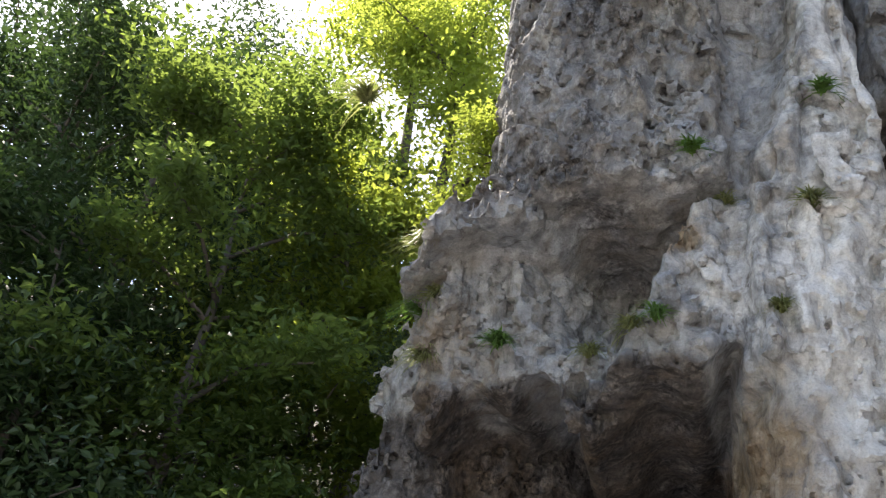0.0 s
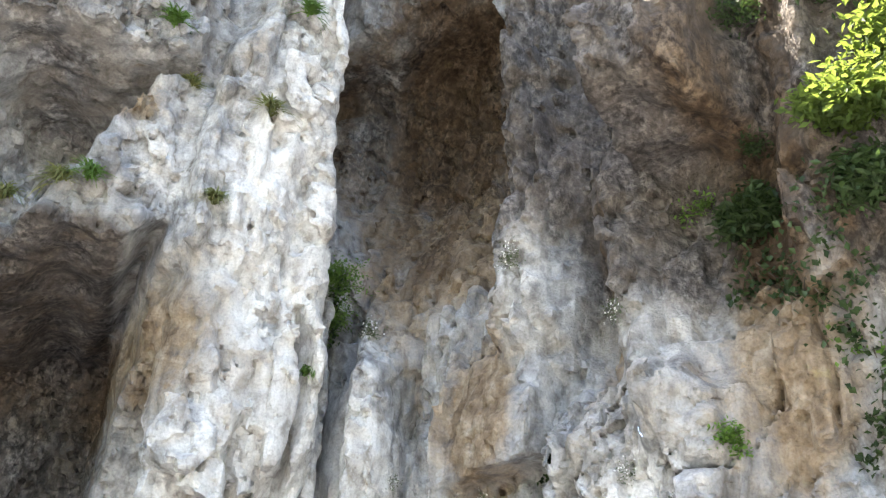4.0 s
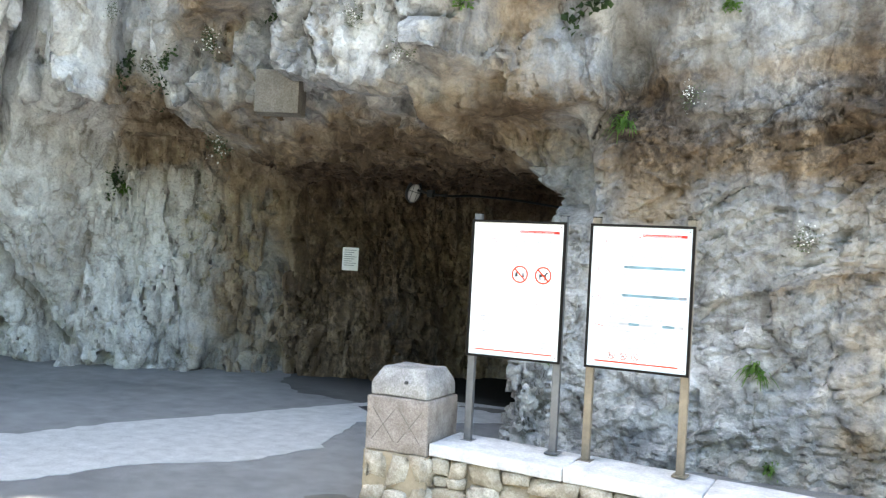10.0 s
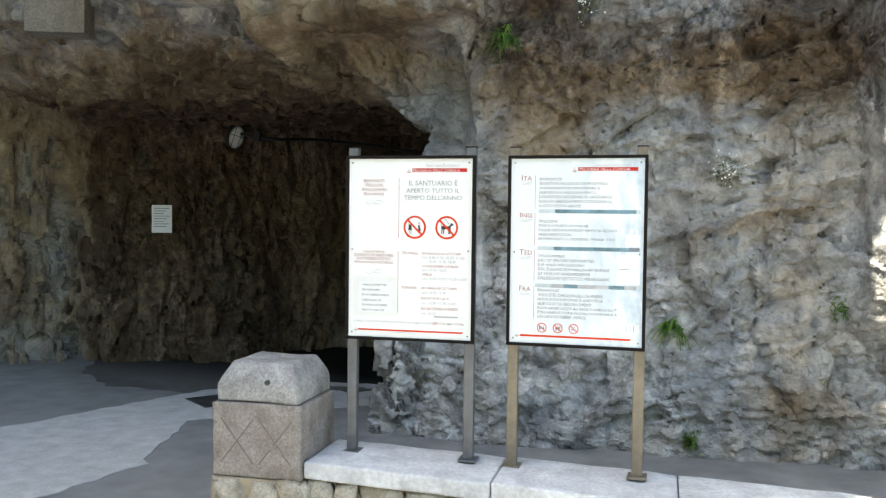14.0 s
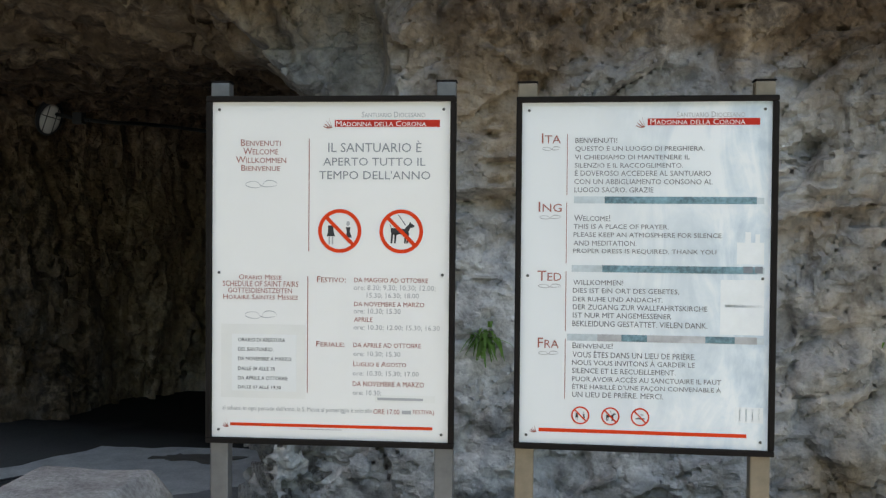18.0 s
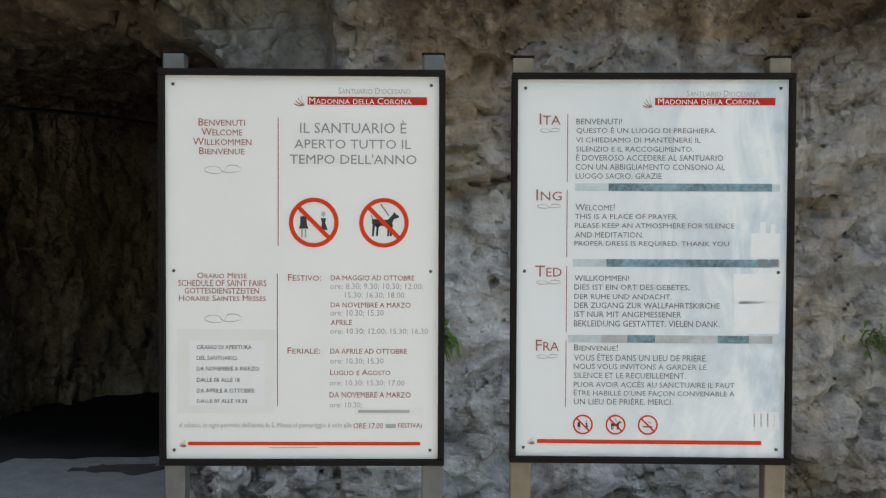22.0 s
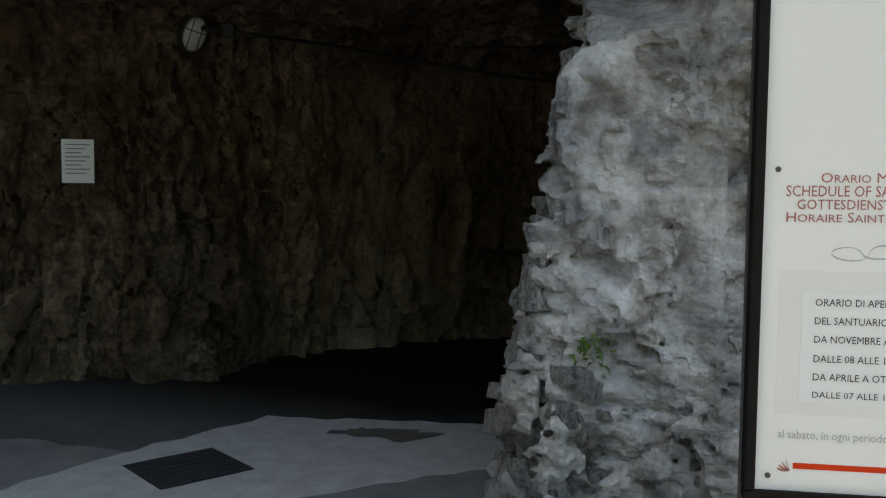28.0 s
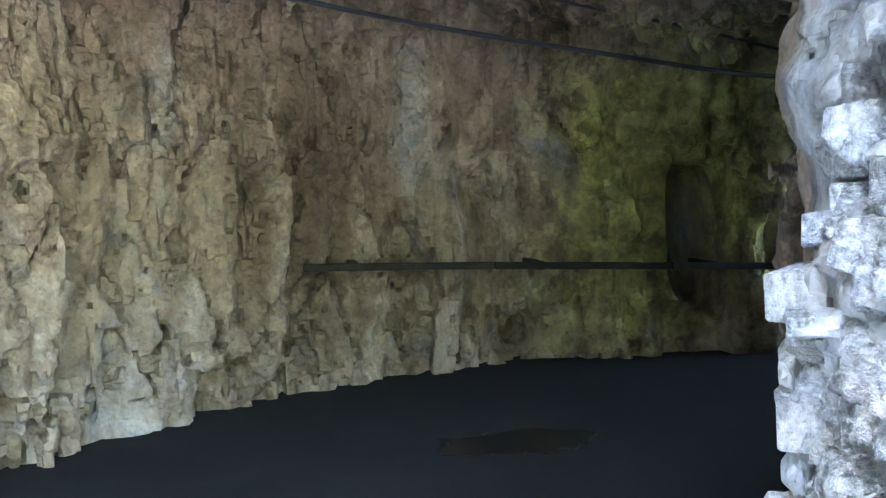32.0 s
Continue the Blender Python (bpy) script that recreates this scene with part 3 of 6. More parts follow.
def surface_net(lo, hi, cell, blockn=32, keep=None):
    """Meshes the rock within a box, block by block, on one lattice. Returns vertices and quads."""
    lo, hi = np.array(lo, np.float32), np.array(hi, np.float32)
    n = np.ceil((hi - lo) / cell).astype(int)
    keys, places, quads = [], [], []
    r = np.arange(blockn + 2)
    half = blockn * cell * 0.5
    starts = np.array([(i, j, k) for i in range(0, n[0], blockn) for j in range(0, n[1], blockn) for k in range(0, n[2], blockn)])
    off = np.array([(i, j, k) for i in (0, 0.33, 0.67, 1) for j in (0, 0.33, 0.67, 1) for k in (0, 0.33, 0.67, 1)]) * blockn
    probe = (lo + (starts[:, None] + off[None]) * cell).astype(np.float32)
    sd = solid(probe.reshape(-1, 3))[0].reshape(len(starts), -1)
    starts = starts[(np.abs(sd).min(1) < half * 0.6 + 0.5) | ((sd > 0).any(1) & (sd < 0).any(1))]
    big = n + blockn + 4
    for st in starts:
        g = np.stack(np.meshgrid(st[0] + r, st[1] + r, st[2] + r, indexing="ij"), -1)
        p = (lo + g.reshape(-1, 3) * cell).astype(np.float32)
        f, s = solid(p)
        band = np.abs(f) < 0.75
        if not band.any():
            continue
        f[band] = weathered(p[band], f[band], s[band])
        f = f.reshape(g.shape[:3])
        inn = f > 0
        m = len(r) - 1
        cnt = np.zeros((m, m, m), np.int8)
        pos = np.zeros((m, m, m, 3), np.float32)
        num = np.zeros((m, m, m), np.float32)
        for a in (0, 1):
            for b in (0, 1):
                for c in (0, 1):
                    cnt += inn[a:m + a, b:m + b, c:m + c]
        active = (cnt > 0) & (cnt < 8)
        if not active.any():
            continue
        ai = np.argwhere(active)
        loc = np.zeros((len(ai), 3), np.float32)
        w = np.zeros(len(ai), np.float32)
        for ax in range(3):
            e = np.zeros(3, int)
            e[ax] = 1
            o1, o2 = [q for q in range(3) if q != ax]
            for u in (0, 1):
                for v in (0, 1):
                    c0 = np.zeros(3, int)
                    c0[o1], c0[o2] = u, v
                    i0 = ai + c0
                    i1 = i0 + e
                    f0, f1 = f[i0[:, 0], i0[:, 1], i0[:, 2]], f[i1[:, 0], i1[:, 1], i1[:, 2]]
                    cross = (f0 > 0) != (f1 > 0)
                    t = np.where(cross, f0 / np.where(cross, f0 - f1, 1), 0)
                    loc += np.where(cross[:, None], c0 + t[:, None] * e, 0)
                    w += cross
        loc /= w[:, None]
        gi = ai + st
        keys.append((gi[:, 0] * big[1] + gi[:, 1]) * big[2] + gi[:, 2])
        places.append(lo + (gi + loc) * cell)
        for ax in range(3):
            o1, o2 = (ax + 1) % 3, (ax + 2) % 3
            sl0 = [slice(1, m)] * 3
            sl1 = [slice(1, m)] * 3
            sl0[ax], sl1[ax] = slice(0, m - 1), slice(1, m)
            a0, a1 = inn[tuple(sl0)], inn[tuple(sl1)]
            off = np.array([1, 1, 1])
            off[ax] = 0
            for flag, order in ((a0 & ~a1, 1), (~a0 & a1, -1)):
                e = np.argwhere(flag) + off + st
                if not len(e):
                    continue
                d1, d2 = np.zeros(3, int), np.zeros(3, int)
                d1[o1], d2[o2] = 1, 1
                q = np.stack([(c[:, 0] * big[1] + c[:, 1]) * big[2] + c[:, 2] for c in (e - d1 - d2, e - d2, e, e - d1)], 1)
                quads.append(q[:, ::order])
    keys, places, quads = np.concatenate(keys), np.concatenate(places), np.concatenate(quads)
    uniq, first = np.unique(keys, return_index=True)
    at = np.searchsorted(uniq, quads)
    at = np.minimum(at, len(uniq) - 1)
    good = (uniq[at] == quads).all(1)
    verts, quads = places[first], at[good]
    if keep is not None:
        mid = verts[quads].mean(1)
        quads = quads[keep(mid)]
    quads = largest_piece(verts, quads)
    used, inv = np.unique(quads, return_inverse=True)
    return verts[used], inv.reshape(-1, 4)


def blob(x, z, cx, cz, rx, rz):
    return np.exp(-(((x - cx) / rx) ** 2 + ((z - cz) / rz) ** 2))


def stains(v):
    """Where the limestone is iron-stained, bleached or damp and mossy, as three values a point; the fourth, lower where
    darker, holds lichen and painted shade.
    """
    x, y, z = v[:, 0], v[:, 1], v[:, 2]
    _, s = face_line(x, y)
    cave = sstep(2.7, 3.6, y) * sstep(3.4, 2.6, z)
    wall = 1 - cave
    ochre = 0.85 * blob(s, z, 5.3, 10.0, 1.35, 3.6) + 0.85 * blob(s, z, 3.9, 4.75, 0.8, 0.75) + 0.45 * blob(s, z, 0.25, 4.25, 0.5, 0.4)
    ochre += 0.8 * blob(s, z, 2.4, 6.2, 0.3, 1.6) + 0.6 * blob(s, z, 0.5, 6.2, 0.7, 1.5) + 0.95 * blob(s, z, 2.2, 2.85, 2.6, 0.34) + 0.9 * blob(s, z, 5.3, 3.0, 0.3, 0.6)
    ochre += 0.35 * blob(s, z + 0.28 * s, -1.9, 1.05, 1.2, 0.1) + 0.8 * blob(s, z + 0.06 * s, -1.8, 2.55, 1.6, 0.25) + 0.55 * blob(s, z + 0.1 * s, -1.5, 3.2, 1.6, 0.16) + 0.25 * blob(s, z, -0.9, 1.9, 0.5, 0.35) + 0.2 * blob(s, z, -2.6, 0.4, 1.2, 0.16) + 0.45 * blob(s, z, -0.7, 2.25, 0.4, 0.3)
    ochre += 0.6 * blob(s, z, 8.7, 5.4, 0.7, 1.1) + 0.8 * blob(s, z, 9.8, 8.3, 0.7, 0.35) + 0.5 * blob(s, z, 11.0, 5.6, 2.2, 0.8) + 0.8 * cave
    ochre += 0.7 * blob(s, z, 5.35, 2.9, 0.3, 0.5) + 0.45 * blob(s, z, 8.2, 9.4, 0.3, 0.4) + 0.4 * blob(s, z, 13.0, 7.0, 1.0, 1.5)
    ochre += 0.14 * sstep(6.8, 6.2, s) * sstep(2.6, 3.4, z) + 0.05 * (1 - cave)
    ochre += 0.38 * vnoise(v, (0.9, 0.9, 0.3), 31) * sstep(6.9, 6.4, s) + 0.3 * vnoise(v, (2.6, 2.6, 0.35), 33) * sstep(7.0, 6.5, s)
    ochre += 0.25 * sstep(0.8, 0.0, s) * sstep(4.2, 5.4, z)
    white = 1.0 * blob(s, z, 7.5, 5.9, 0.95, 3.9) + 1.1 * blob(s, z, 6.05, 3.6, 0.5, 1.6) + 0.5 * blob(s, z, 5.0, 4.2, 0.5, 1.0) + 0.45 * blob(s, z, 3.2, 6.0, 0.3, 1.5)
    white += 0.45 * blob(s, z, 1.7, 4.6, 0.45, 1.0) + 0.55 * blob(s, z, 1.8, 3.6, 0.95, 0.4) + 0.6 * blob(s, z, 9.1, 7.6, 0.5, 0.5) + 0.6 * blob(s, z, 7.3, 11.5, 0.35, 2.5)
    white += 1.15 * blob(s, z, 6.9, 1.6, 2.1, 2.4) * (s > 4.6) + 0.12 * sstep(8.3, 9.3, s) * sstep(6.4, 7.0, z) + 0.25 * vnoise(v, (1.3, 1.3, 0.5), 34) + 0.5 * blob(s, z, 5.2, 1.0, 0.9, 1.3) + 0.22 * blob(x, z, -0.45, 1.0, 0.8, 1.3) * sstep(3.6, 3.0, y) + 0.4 * blob(x, z, 0.35, 0.9, 0.75, 1.1) * sstep(2.7, 2.3, y) + 0.5 * blob(s, z, -2.4, 0.9, 1.5, 0.8)
    moss = 0.1 * cave * sstep(1.0, 0.1, z) + 0.12 * blob(s, z, 4.7, 1.9, 0.7, 1.0) + 0.9 * cave * blob(x, z, 1.5, 1.5, 1.1, 1.4) * sstep(5.8, 6.6, y)
    # Lichen, plus shade painted on the wall by the ledge and under the buttress.
    tint_amount = 0.12 * sstep(8.3, 9.0, s) + 0.36 * sstep(8.4, 9.0, s) * sstep(8.7, 9.2, z) + 0.2 * sstep(9.3, 10.2, s) + 0.95 * blob(s, z, 5.4, 10.8, 1.5, 3.4) + 0.48 * sstep(0.0, -0.5, s) * sstep(1.6, 2.6, z) + 0.85 * sstep(2.6, 1.8, s) * sstep(4.8, 6.0, z) + 0.9 * sstep(4.2, 3.5, s) * sstep(5.2, 7.4, z) + 0.8 * sstep(-0.3, -1.0, s) * sstep(3.7, 4.6, z) + 0.6 * sstep(8.4, 9.2, s) * sstep(6.6, 5.8, z)
    # The last two terms paint shade into the tunnel and the buttress hollow.
    tint_amount += 0.5 * blob(s, z, 2.4, 6.5, 0.35, 2.0) + 0.3 * blob(s, z, -1.6, 2.9, 2.4, 0.5) + 0.45 * blob(s, z, 2.4, 2.95, 2.7, 0.3) + (0.75 - 0.33 * sstep(4.8, 5.8, y)) * cave * sstep(-6.2, -4.4, x) * (1 - 0.95 * sstep(0.2, 1.0, x)) + 0.95 * sstep(9.0, 9.5, s) * sstep(6.8, 6.3, z)
    tint_amount -= 0.7 * white
    out = np.ones((len(v), 4), np.float32)
    out[:, 3] = 1 - np.clip(tint_amount, 0, 0.95)
    out[:, 0], out[:, 1], out[:, 2] = ochre * (1 - 0.75 * sstep(-4.6, -6.0, x) * cave), white * (1 - 0.8 * cave * (x < -1.0) * sstep(-5.6, -4.6, x)), moss
    return out


def rock_object(name, lo, hi, cell, label, keep=None):
    v, q = surface_net(lo, hi, cell, keep=keep)
    me = mesh_of(name, v, q, ROCK, smooth=True)
    me.set_sharp_from_angle(angle=radians(18))
    col = me.color_attributes.new("stain", "FLOAT_COLOR", "POINT")
    col.data.foreach_set("color", stains(v)[: len(me.vertices)].ravel())
    return tagged(new(name, me), label, "cliff", kind="structure")


MID_LO, MID_HI = np.array([-8.4, 1.2, -0.2]), np.array([5.5, 8.6, 4.4])
NEAR_LO, NEAR_HI = np.array([-1.2, 1.2, -0.2]), np.array([3.2, 4.4, 3.1])


def within(lo, hi, gap=0.05):
    return lambda m: ((m > lo + gap) & (m < hi - gap)).all(1)


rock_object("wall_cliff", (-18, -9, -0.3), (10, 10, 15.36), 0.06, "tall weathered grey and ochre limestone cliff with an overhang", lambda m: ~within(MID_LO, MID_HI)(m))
# Above the view; its height is chosen to keep the boards shaded.
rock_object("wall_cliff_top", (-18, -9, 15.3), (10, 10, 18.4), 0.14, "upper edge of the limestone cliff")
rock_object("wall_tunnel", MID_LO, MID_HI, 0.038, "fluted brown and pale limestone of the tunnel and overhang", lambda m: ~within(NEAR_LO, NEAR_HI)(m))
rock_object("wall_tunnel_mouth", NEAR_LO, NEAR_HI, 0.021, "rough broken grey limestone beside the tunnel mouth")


def on_rock(s, z):
    """The place on the rock's surface at a length along its face and a height, and the way out of it on plan."""
    i = int(np.clip(np.searchsorted(_FS, s) - 1, 0, len(_F) - 2))
    (ax, ay), (bx, by) = _F[i], _F[i + 1]
    ll = math.hypot(bx - ax, by - ay)
    ex, ey = (bx - ax) / ll, (by - ay) / ll
    q = s - _FS[i]
    nx, ny = -ey, ex
    t = np.arange(2.6, -6.5, -0.03)
    p = np.stack([ax + ex * q + nx * t, ay + ey * q + ny * t, np.full(len(t), z)], 1).astype(np.float32)
    base, ss = solid(p)
    f = weathered(p, base, ss)
    k = int(np.argmax(f > 0))
    return Vector(p[k]), Vector((nx, ny, 0))


# ---- loose-jointed angular stones that break out of the tunnel's corner ----
def angular(seed):
    """A broken block: a box with uneven corners and one or two corners split off."""
    rng = random.Random(seed)
    bm = bmesh.new()
    for x in (-1, 1):
        for y in (-1, 1):
            for z in (-1, 1):
                bm.verts.new((x * rng.uniform(0.36, 0.52), y * rng.uniform(0.36, 0.52), z * rng.uniform(0.36, 0.52)))
    bmesh.ops.convex_hull(bm, input=bm.verts[:])
    for _ in range(2):
        n = Vector((rng.choice((-1, 1)) * rng.uniform(0.4, 1), rng.choice((-1, 1)) * rng.uniform(0.4, 1), rng.choice((-1, 1)) * rng.uniform(0.4, 1))).normalized()
        cutting = bmesh.ops.bisect_plane(bm, geom=bm.verts[:] + bm.edges[:] + bm.faces[:], plane_co=n * rng.uniform(0.42, 0.55), plane_no=n, clear_outer=True)
        bmesh.ops.contextual_create(bm, geom=[e for e in cutting["geom_cut"] if isinstance(e, bmesh.types.BMEdge)])
    bmesh.ops.bevel(bm, geom=bm.edges[:], offset=0.035, segments=1, affect="EDGES", clamp_overlap=True)
    me = bpy.data.meshes.new("stone")
    bm.to_mesh(me)
    bm.free()
    me.materials.append(ROCK)
    n = len(me.vertices)
    col = me.color_attributes.new("stain", "FLOAT_COLOR", "POINT")
    val = np.tile(np.array([rng.choice((0.1, 0.15, 0.32)), rng.choice((0.32, 0.5, 0.4)), 0.0, 1.0], np.float32), (n, 1))
    col.data.foreach_set("color", val.ravel())
    return me


STONES = [angular(700 + k) for k in range(12)]
_rg = random.Random(21)
_mouth = bpy.data.objects["wall_tunnel_mouth"]


def lodge(count, zlo, zhi, start, way, spread, size, parent, reach=2.2):
    """Stones half sunk in the rock, found by walking from a start towards the rock."""
    for _ in range(count):
        z = _rg.uniform(zlo, zhi)
        u = _rg.uniform(-1, 1)
        o = np.array([start[0] + spread[0] * u, start[1] + spread[1] * u, z])
        t = np.arange(0, 2.2, 0.03)
        p = (o + t[:, None] * np.array([way[0], way[1], 0])).astype(np.float32)
        base, ss = solid(p)
        f = weathered(p, base, ss)
        if not (f > 0).any() or f[0] > 0:
            continue
        firm = np.convolve(f > 0, np.ones(7), "full")[6:] >= 7
        if not firm.any():
            continue
        k = int(np.argmax(firm))
        if t[k] > reach:
            continue
        sz = _rg.uniform(*size)
        ob = new("stone", STONES[_rg.randrange(12)])
        ob.matrix_world = Matrix.LocRotScale(Vector(p[k]) + Vector((way[0], way[1], 0)) * sz * 0.22, Euler((_rg.uniform(-0.3, 0.3), _rg.uniform(-0.3, 0.3), _rg.uniform(-0.5, 0.5) + 0.7)), Vector((sz * _rg.uniform(0.8, 1.5), sz, sz * _rg.uniform(0.6, 1.2))))
        ob.parent = parent


lodge(280, 0.02, 1.95, (-1.3, 2.55), (1, 0), (0.0, 0.30), (0.06, 0.15), _mouth, 1.05)
lodge(60, 0.02, 0.75, (-0.9, 1.5), (0.45, 0.9), (0.45, 0.1), (0.06, 0.13), _mouth)
lodge(40, 0.6, 2.0, (-0.8, 1.75), (0.5, 0.86), (0.12, 0.05), (0.05, 0.1), _mouth)

# ---- ground ----
def asphalt_material():
    m, ns, ls, b = node_mat("worn_asphalt", 0.85, 0.3)
    v = coords(ns, ls)
    big = noise_node(ns, ls, 0.5, 4, 0.6, v, 0.5)
    mid = noise_node(ns, ls, 4.0, 5, 0.6, v)
    fine = noise_node(ns, ls, 160.0, 3, 0.6, v)
    c = ramp(ns, ls, big, [(0.3, (0.19, 0.189, 0.188)), (0.7, (0.29, 0.288, 0.285))])
    c = mixed(ns, ls, 0.7, c, ramp(ns, ls, mid, [(0.3, (0.7, 0.7, 0.7)), (0.7, (1.2, 1.2, 1.2))]), "MULTIPLY")
    c = mixed(ns, ls, 0.7, c, ramp(ns, ls, fine, [(0.3, (0.6, 0.6, 0.6)), (0.7, (1.35, 1.35, 1.35))]), "MULTIPLY")
    ls.new(c, b.inputs["Base Color"])
    bumped(ns, ls, b, fine, 0.5, 0.004)
    return m


ASPHALT = asphalt_material()
CONCRETE = plain("pale_concrete", (0.50, 0.495, 0.48), 0.85, vary=0.25, scale=60, bump=0.3)
WET = plain("wet_concrete", (0.13, 0.12, 0.105), 0.6, vary=0.35, scale=14)
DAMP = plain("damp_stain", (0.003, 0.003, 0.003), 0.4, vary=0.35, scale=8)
bm = bmesh.new()
bmesh.ops.create_grid(bm, x_segments=60, y_segments=60, size=600)
me = bpy.data.meshes.new("ground")
bm.to_mesh(me)
bm.free()
me.materials.append(ASPHALT)
tagged(new("ground", me), "worn grey asphalt forecourt before the cliff", "ground", kind="structure")


def sheet(name, outline, z, mat, label, category, ragged=0.03, seed=1, kind="structure", step=0.12):
    """A thin flat layer with a ragged outline lying on the ground."""
    rng = random.Random(seed)
    pts = []
    for (ax, ay), (bx, by) in zip(outline, outline[1:] + outline[:1]):
        k = max(1, int(math.hypot(bx - ax, by - ay) / step))
        for i in range(k):
            t = i / k
            pts.append((ax + (bx - ax) * t + rng.uniform(-1, 1) * ragged, ay + (by - ay) * t + rng.uniform(-1, 1) * ragged))
    b = bmesh.new()
    top = [b.verts.new((x, y, z)) for x, y in pts]
    low = [b.verts.new((x, y, -0.02)) for x, y in pts]
    b.faces.new(top)
    for i in range(len(pts)):
        j = (i + 1) % len(pts)
        b.faces.new((top[j], top[i], low[i], low[j]))
    bmesh.ops.recalc_face_normals(b, faces=b.faces[:])
    m = bpy.data.meshes.new(name)
    b.to_mesh(m)
    b.free()
    m.materials.append(mat)
    return tagged(new(name, m), label, category, kind=kind)


sheet("pavement_patch", [(-4.6, -0.6), (-4.0, -0.2), (-3.8, 0.55), (-3.2, 1.9), (-2.7, 3.1), (-2.2, 4.0), (-0.6, 4.1), (-0.7, 3.3), (-1.3, 2.85), (-2.1, 2.2), (-1.9, 1.35), (-1.75, 0.95),
      (-1.95, 0.2), (-2.5, -0.4), (-2.8, -1.25), (-4.2, -2.4)], 0.006, CONCRETE, "pale concrete repair strip with ragged edges in the asphalt", "concrete patch")
def dimmed_floor():
    """Dark tunnel asphalt; its fade to near black with depth is painted-in shade."""
    m, ns, ls, b = node_mat("damp_tunnel_floor", 0.9, 0.1)
    v = coords(ns, ls)
    sep = ns.new("ShaderNodeSeparateXYZ")
    ls.new(v, sep.inputs[0])
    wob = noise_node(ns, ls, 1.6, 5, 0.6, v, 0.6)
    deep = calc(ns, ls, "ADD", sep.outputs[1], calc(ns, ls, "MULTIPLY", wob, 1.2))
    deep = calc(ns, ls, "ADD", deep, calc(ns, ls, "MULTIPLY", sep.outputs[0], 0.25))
    depth_shade = calc(ns, ls, "MULTIPLY", calc(ns, ls, "SUBTRACT", deep, 3.5), 0.8, clamp=True)
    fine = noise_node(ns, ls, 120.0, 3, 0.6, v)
    c = mixed(ns, ls, depth_shade, (0.13, 0.127, 0.123), (0.0125, 0.0115, 0.010))
    c = mixed(ns, ls, 0.6, c, ramp(ns, ls, wob, [(0.3, (0.6, 0.6, 0.6)), (0.7, (1.3, 1.3, 1.3))]), "MULTIPLY")
    c = mixed(ns, ls, 0.6, c, ramp(ns, ls, fine, [(0.3, (0.6, 0.6, 0.6)), (0.7, (1.35, 1.35, 1.35))]), "MULTIPLY")
    ls.new(c, b.inputs["Base Color"])
    bumped(ns, ls, b, fine, 0.4, 0.004)
    return m


TUNNEL_FLOOR = dimmed_floor()
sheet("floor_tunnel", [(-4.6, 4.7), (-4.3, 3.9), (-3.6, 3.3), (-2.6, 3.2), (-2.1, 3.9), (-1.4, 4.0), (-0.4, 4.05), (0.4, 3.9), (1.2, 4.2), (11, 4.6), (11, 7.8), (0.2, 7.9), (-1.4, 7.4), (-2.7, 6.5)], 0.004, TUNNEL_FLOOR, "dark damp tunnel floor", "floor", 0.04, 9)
IRON = plain("cast_iron", (0.06, 0.06, 0.062), 0.6, 0.4, vary=0.3, scale=50, bump=0.4)
cover = thing("drain_cover", -2.23, 2.97, 0, "dark square metal drain cover set in the tunnel floor", "drain cover")
cover.rotation_euler = (0, 0, radians(50))
part("rim", block(-0.25, 0.25, -0.24, 0.24, -0.02, 0.008, 0.003), IRON, cover)
for i in range(7):
    part("bar", block(-0.22, 0.22, -0.2 + i * 0.064, -0.168 + i * 0.064, 0.0, 0.012, 0.002), IRON, cover)
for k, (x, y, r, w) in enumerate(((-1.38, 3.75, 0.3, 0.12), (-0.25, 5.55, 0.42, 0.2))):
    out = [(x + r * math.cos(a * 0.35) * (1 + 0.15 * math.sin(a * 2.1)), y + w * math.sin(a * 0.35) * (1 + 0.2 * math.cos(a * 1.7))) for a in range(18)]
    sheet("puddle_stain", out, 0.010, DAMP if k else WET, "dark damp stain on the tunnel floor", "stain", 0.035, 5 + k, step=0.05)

sheet("oil_stain", [(-0.98, -0.42), (-0.8, -0.52), (-0.64, -0.46), (-0.62, -0.3), (-0.78, -0.2), (-0.95, -0.28)], 0.005, WET, "dark blotch on the asphalt beside the pillar", "stain", 0.03, 8, step=0.05)

# ---- parapet with its pillar ----
def stone_material(name, dark, light, scale, tint_amount=0.35, grain=0.75):
    m, ns, ls, b = node_mat(name, 0.85, 0.25)
    v = coords(ns, ls)
    oi = ns.new("ShaderNodeObjectInfo")
    mid = noise_node(ns, ls, scale, 6, 0.65, v, 0.3)
    fine = noise_node(ns, ls, scale * 9, 4, 0.65, v)
    c = ramp(ns, ls, mid, [(0.28, dark), (0.7, light)])
    c = mixed(ns, ls, grain, c, ramp(ns, ls, fine, [(0.3, (0.55, 0.54, 0.52)), (0.7, (1.3, 1.3, 1.3))]), "MULTIPLY")
    c = mixed(ns, ls, calc(ns, ls, "MULTIPLY", oi.outputs["Random"], tint_amount), c, (0.30, 0.22, 0.13), "MIX")
    ls.new(c, b.inputs["Base Color"])
    bumped(ns, ls, b, calc(ns, ls, "ADD", mid, calc(ns, ls, "MULTIPLY", fine, 0.4)), 0.9, 0.018)
    return m


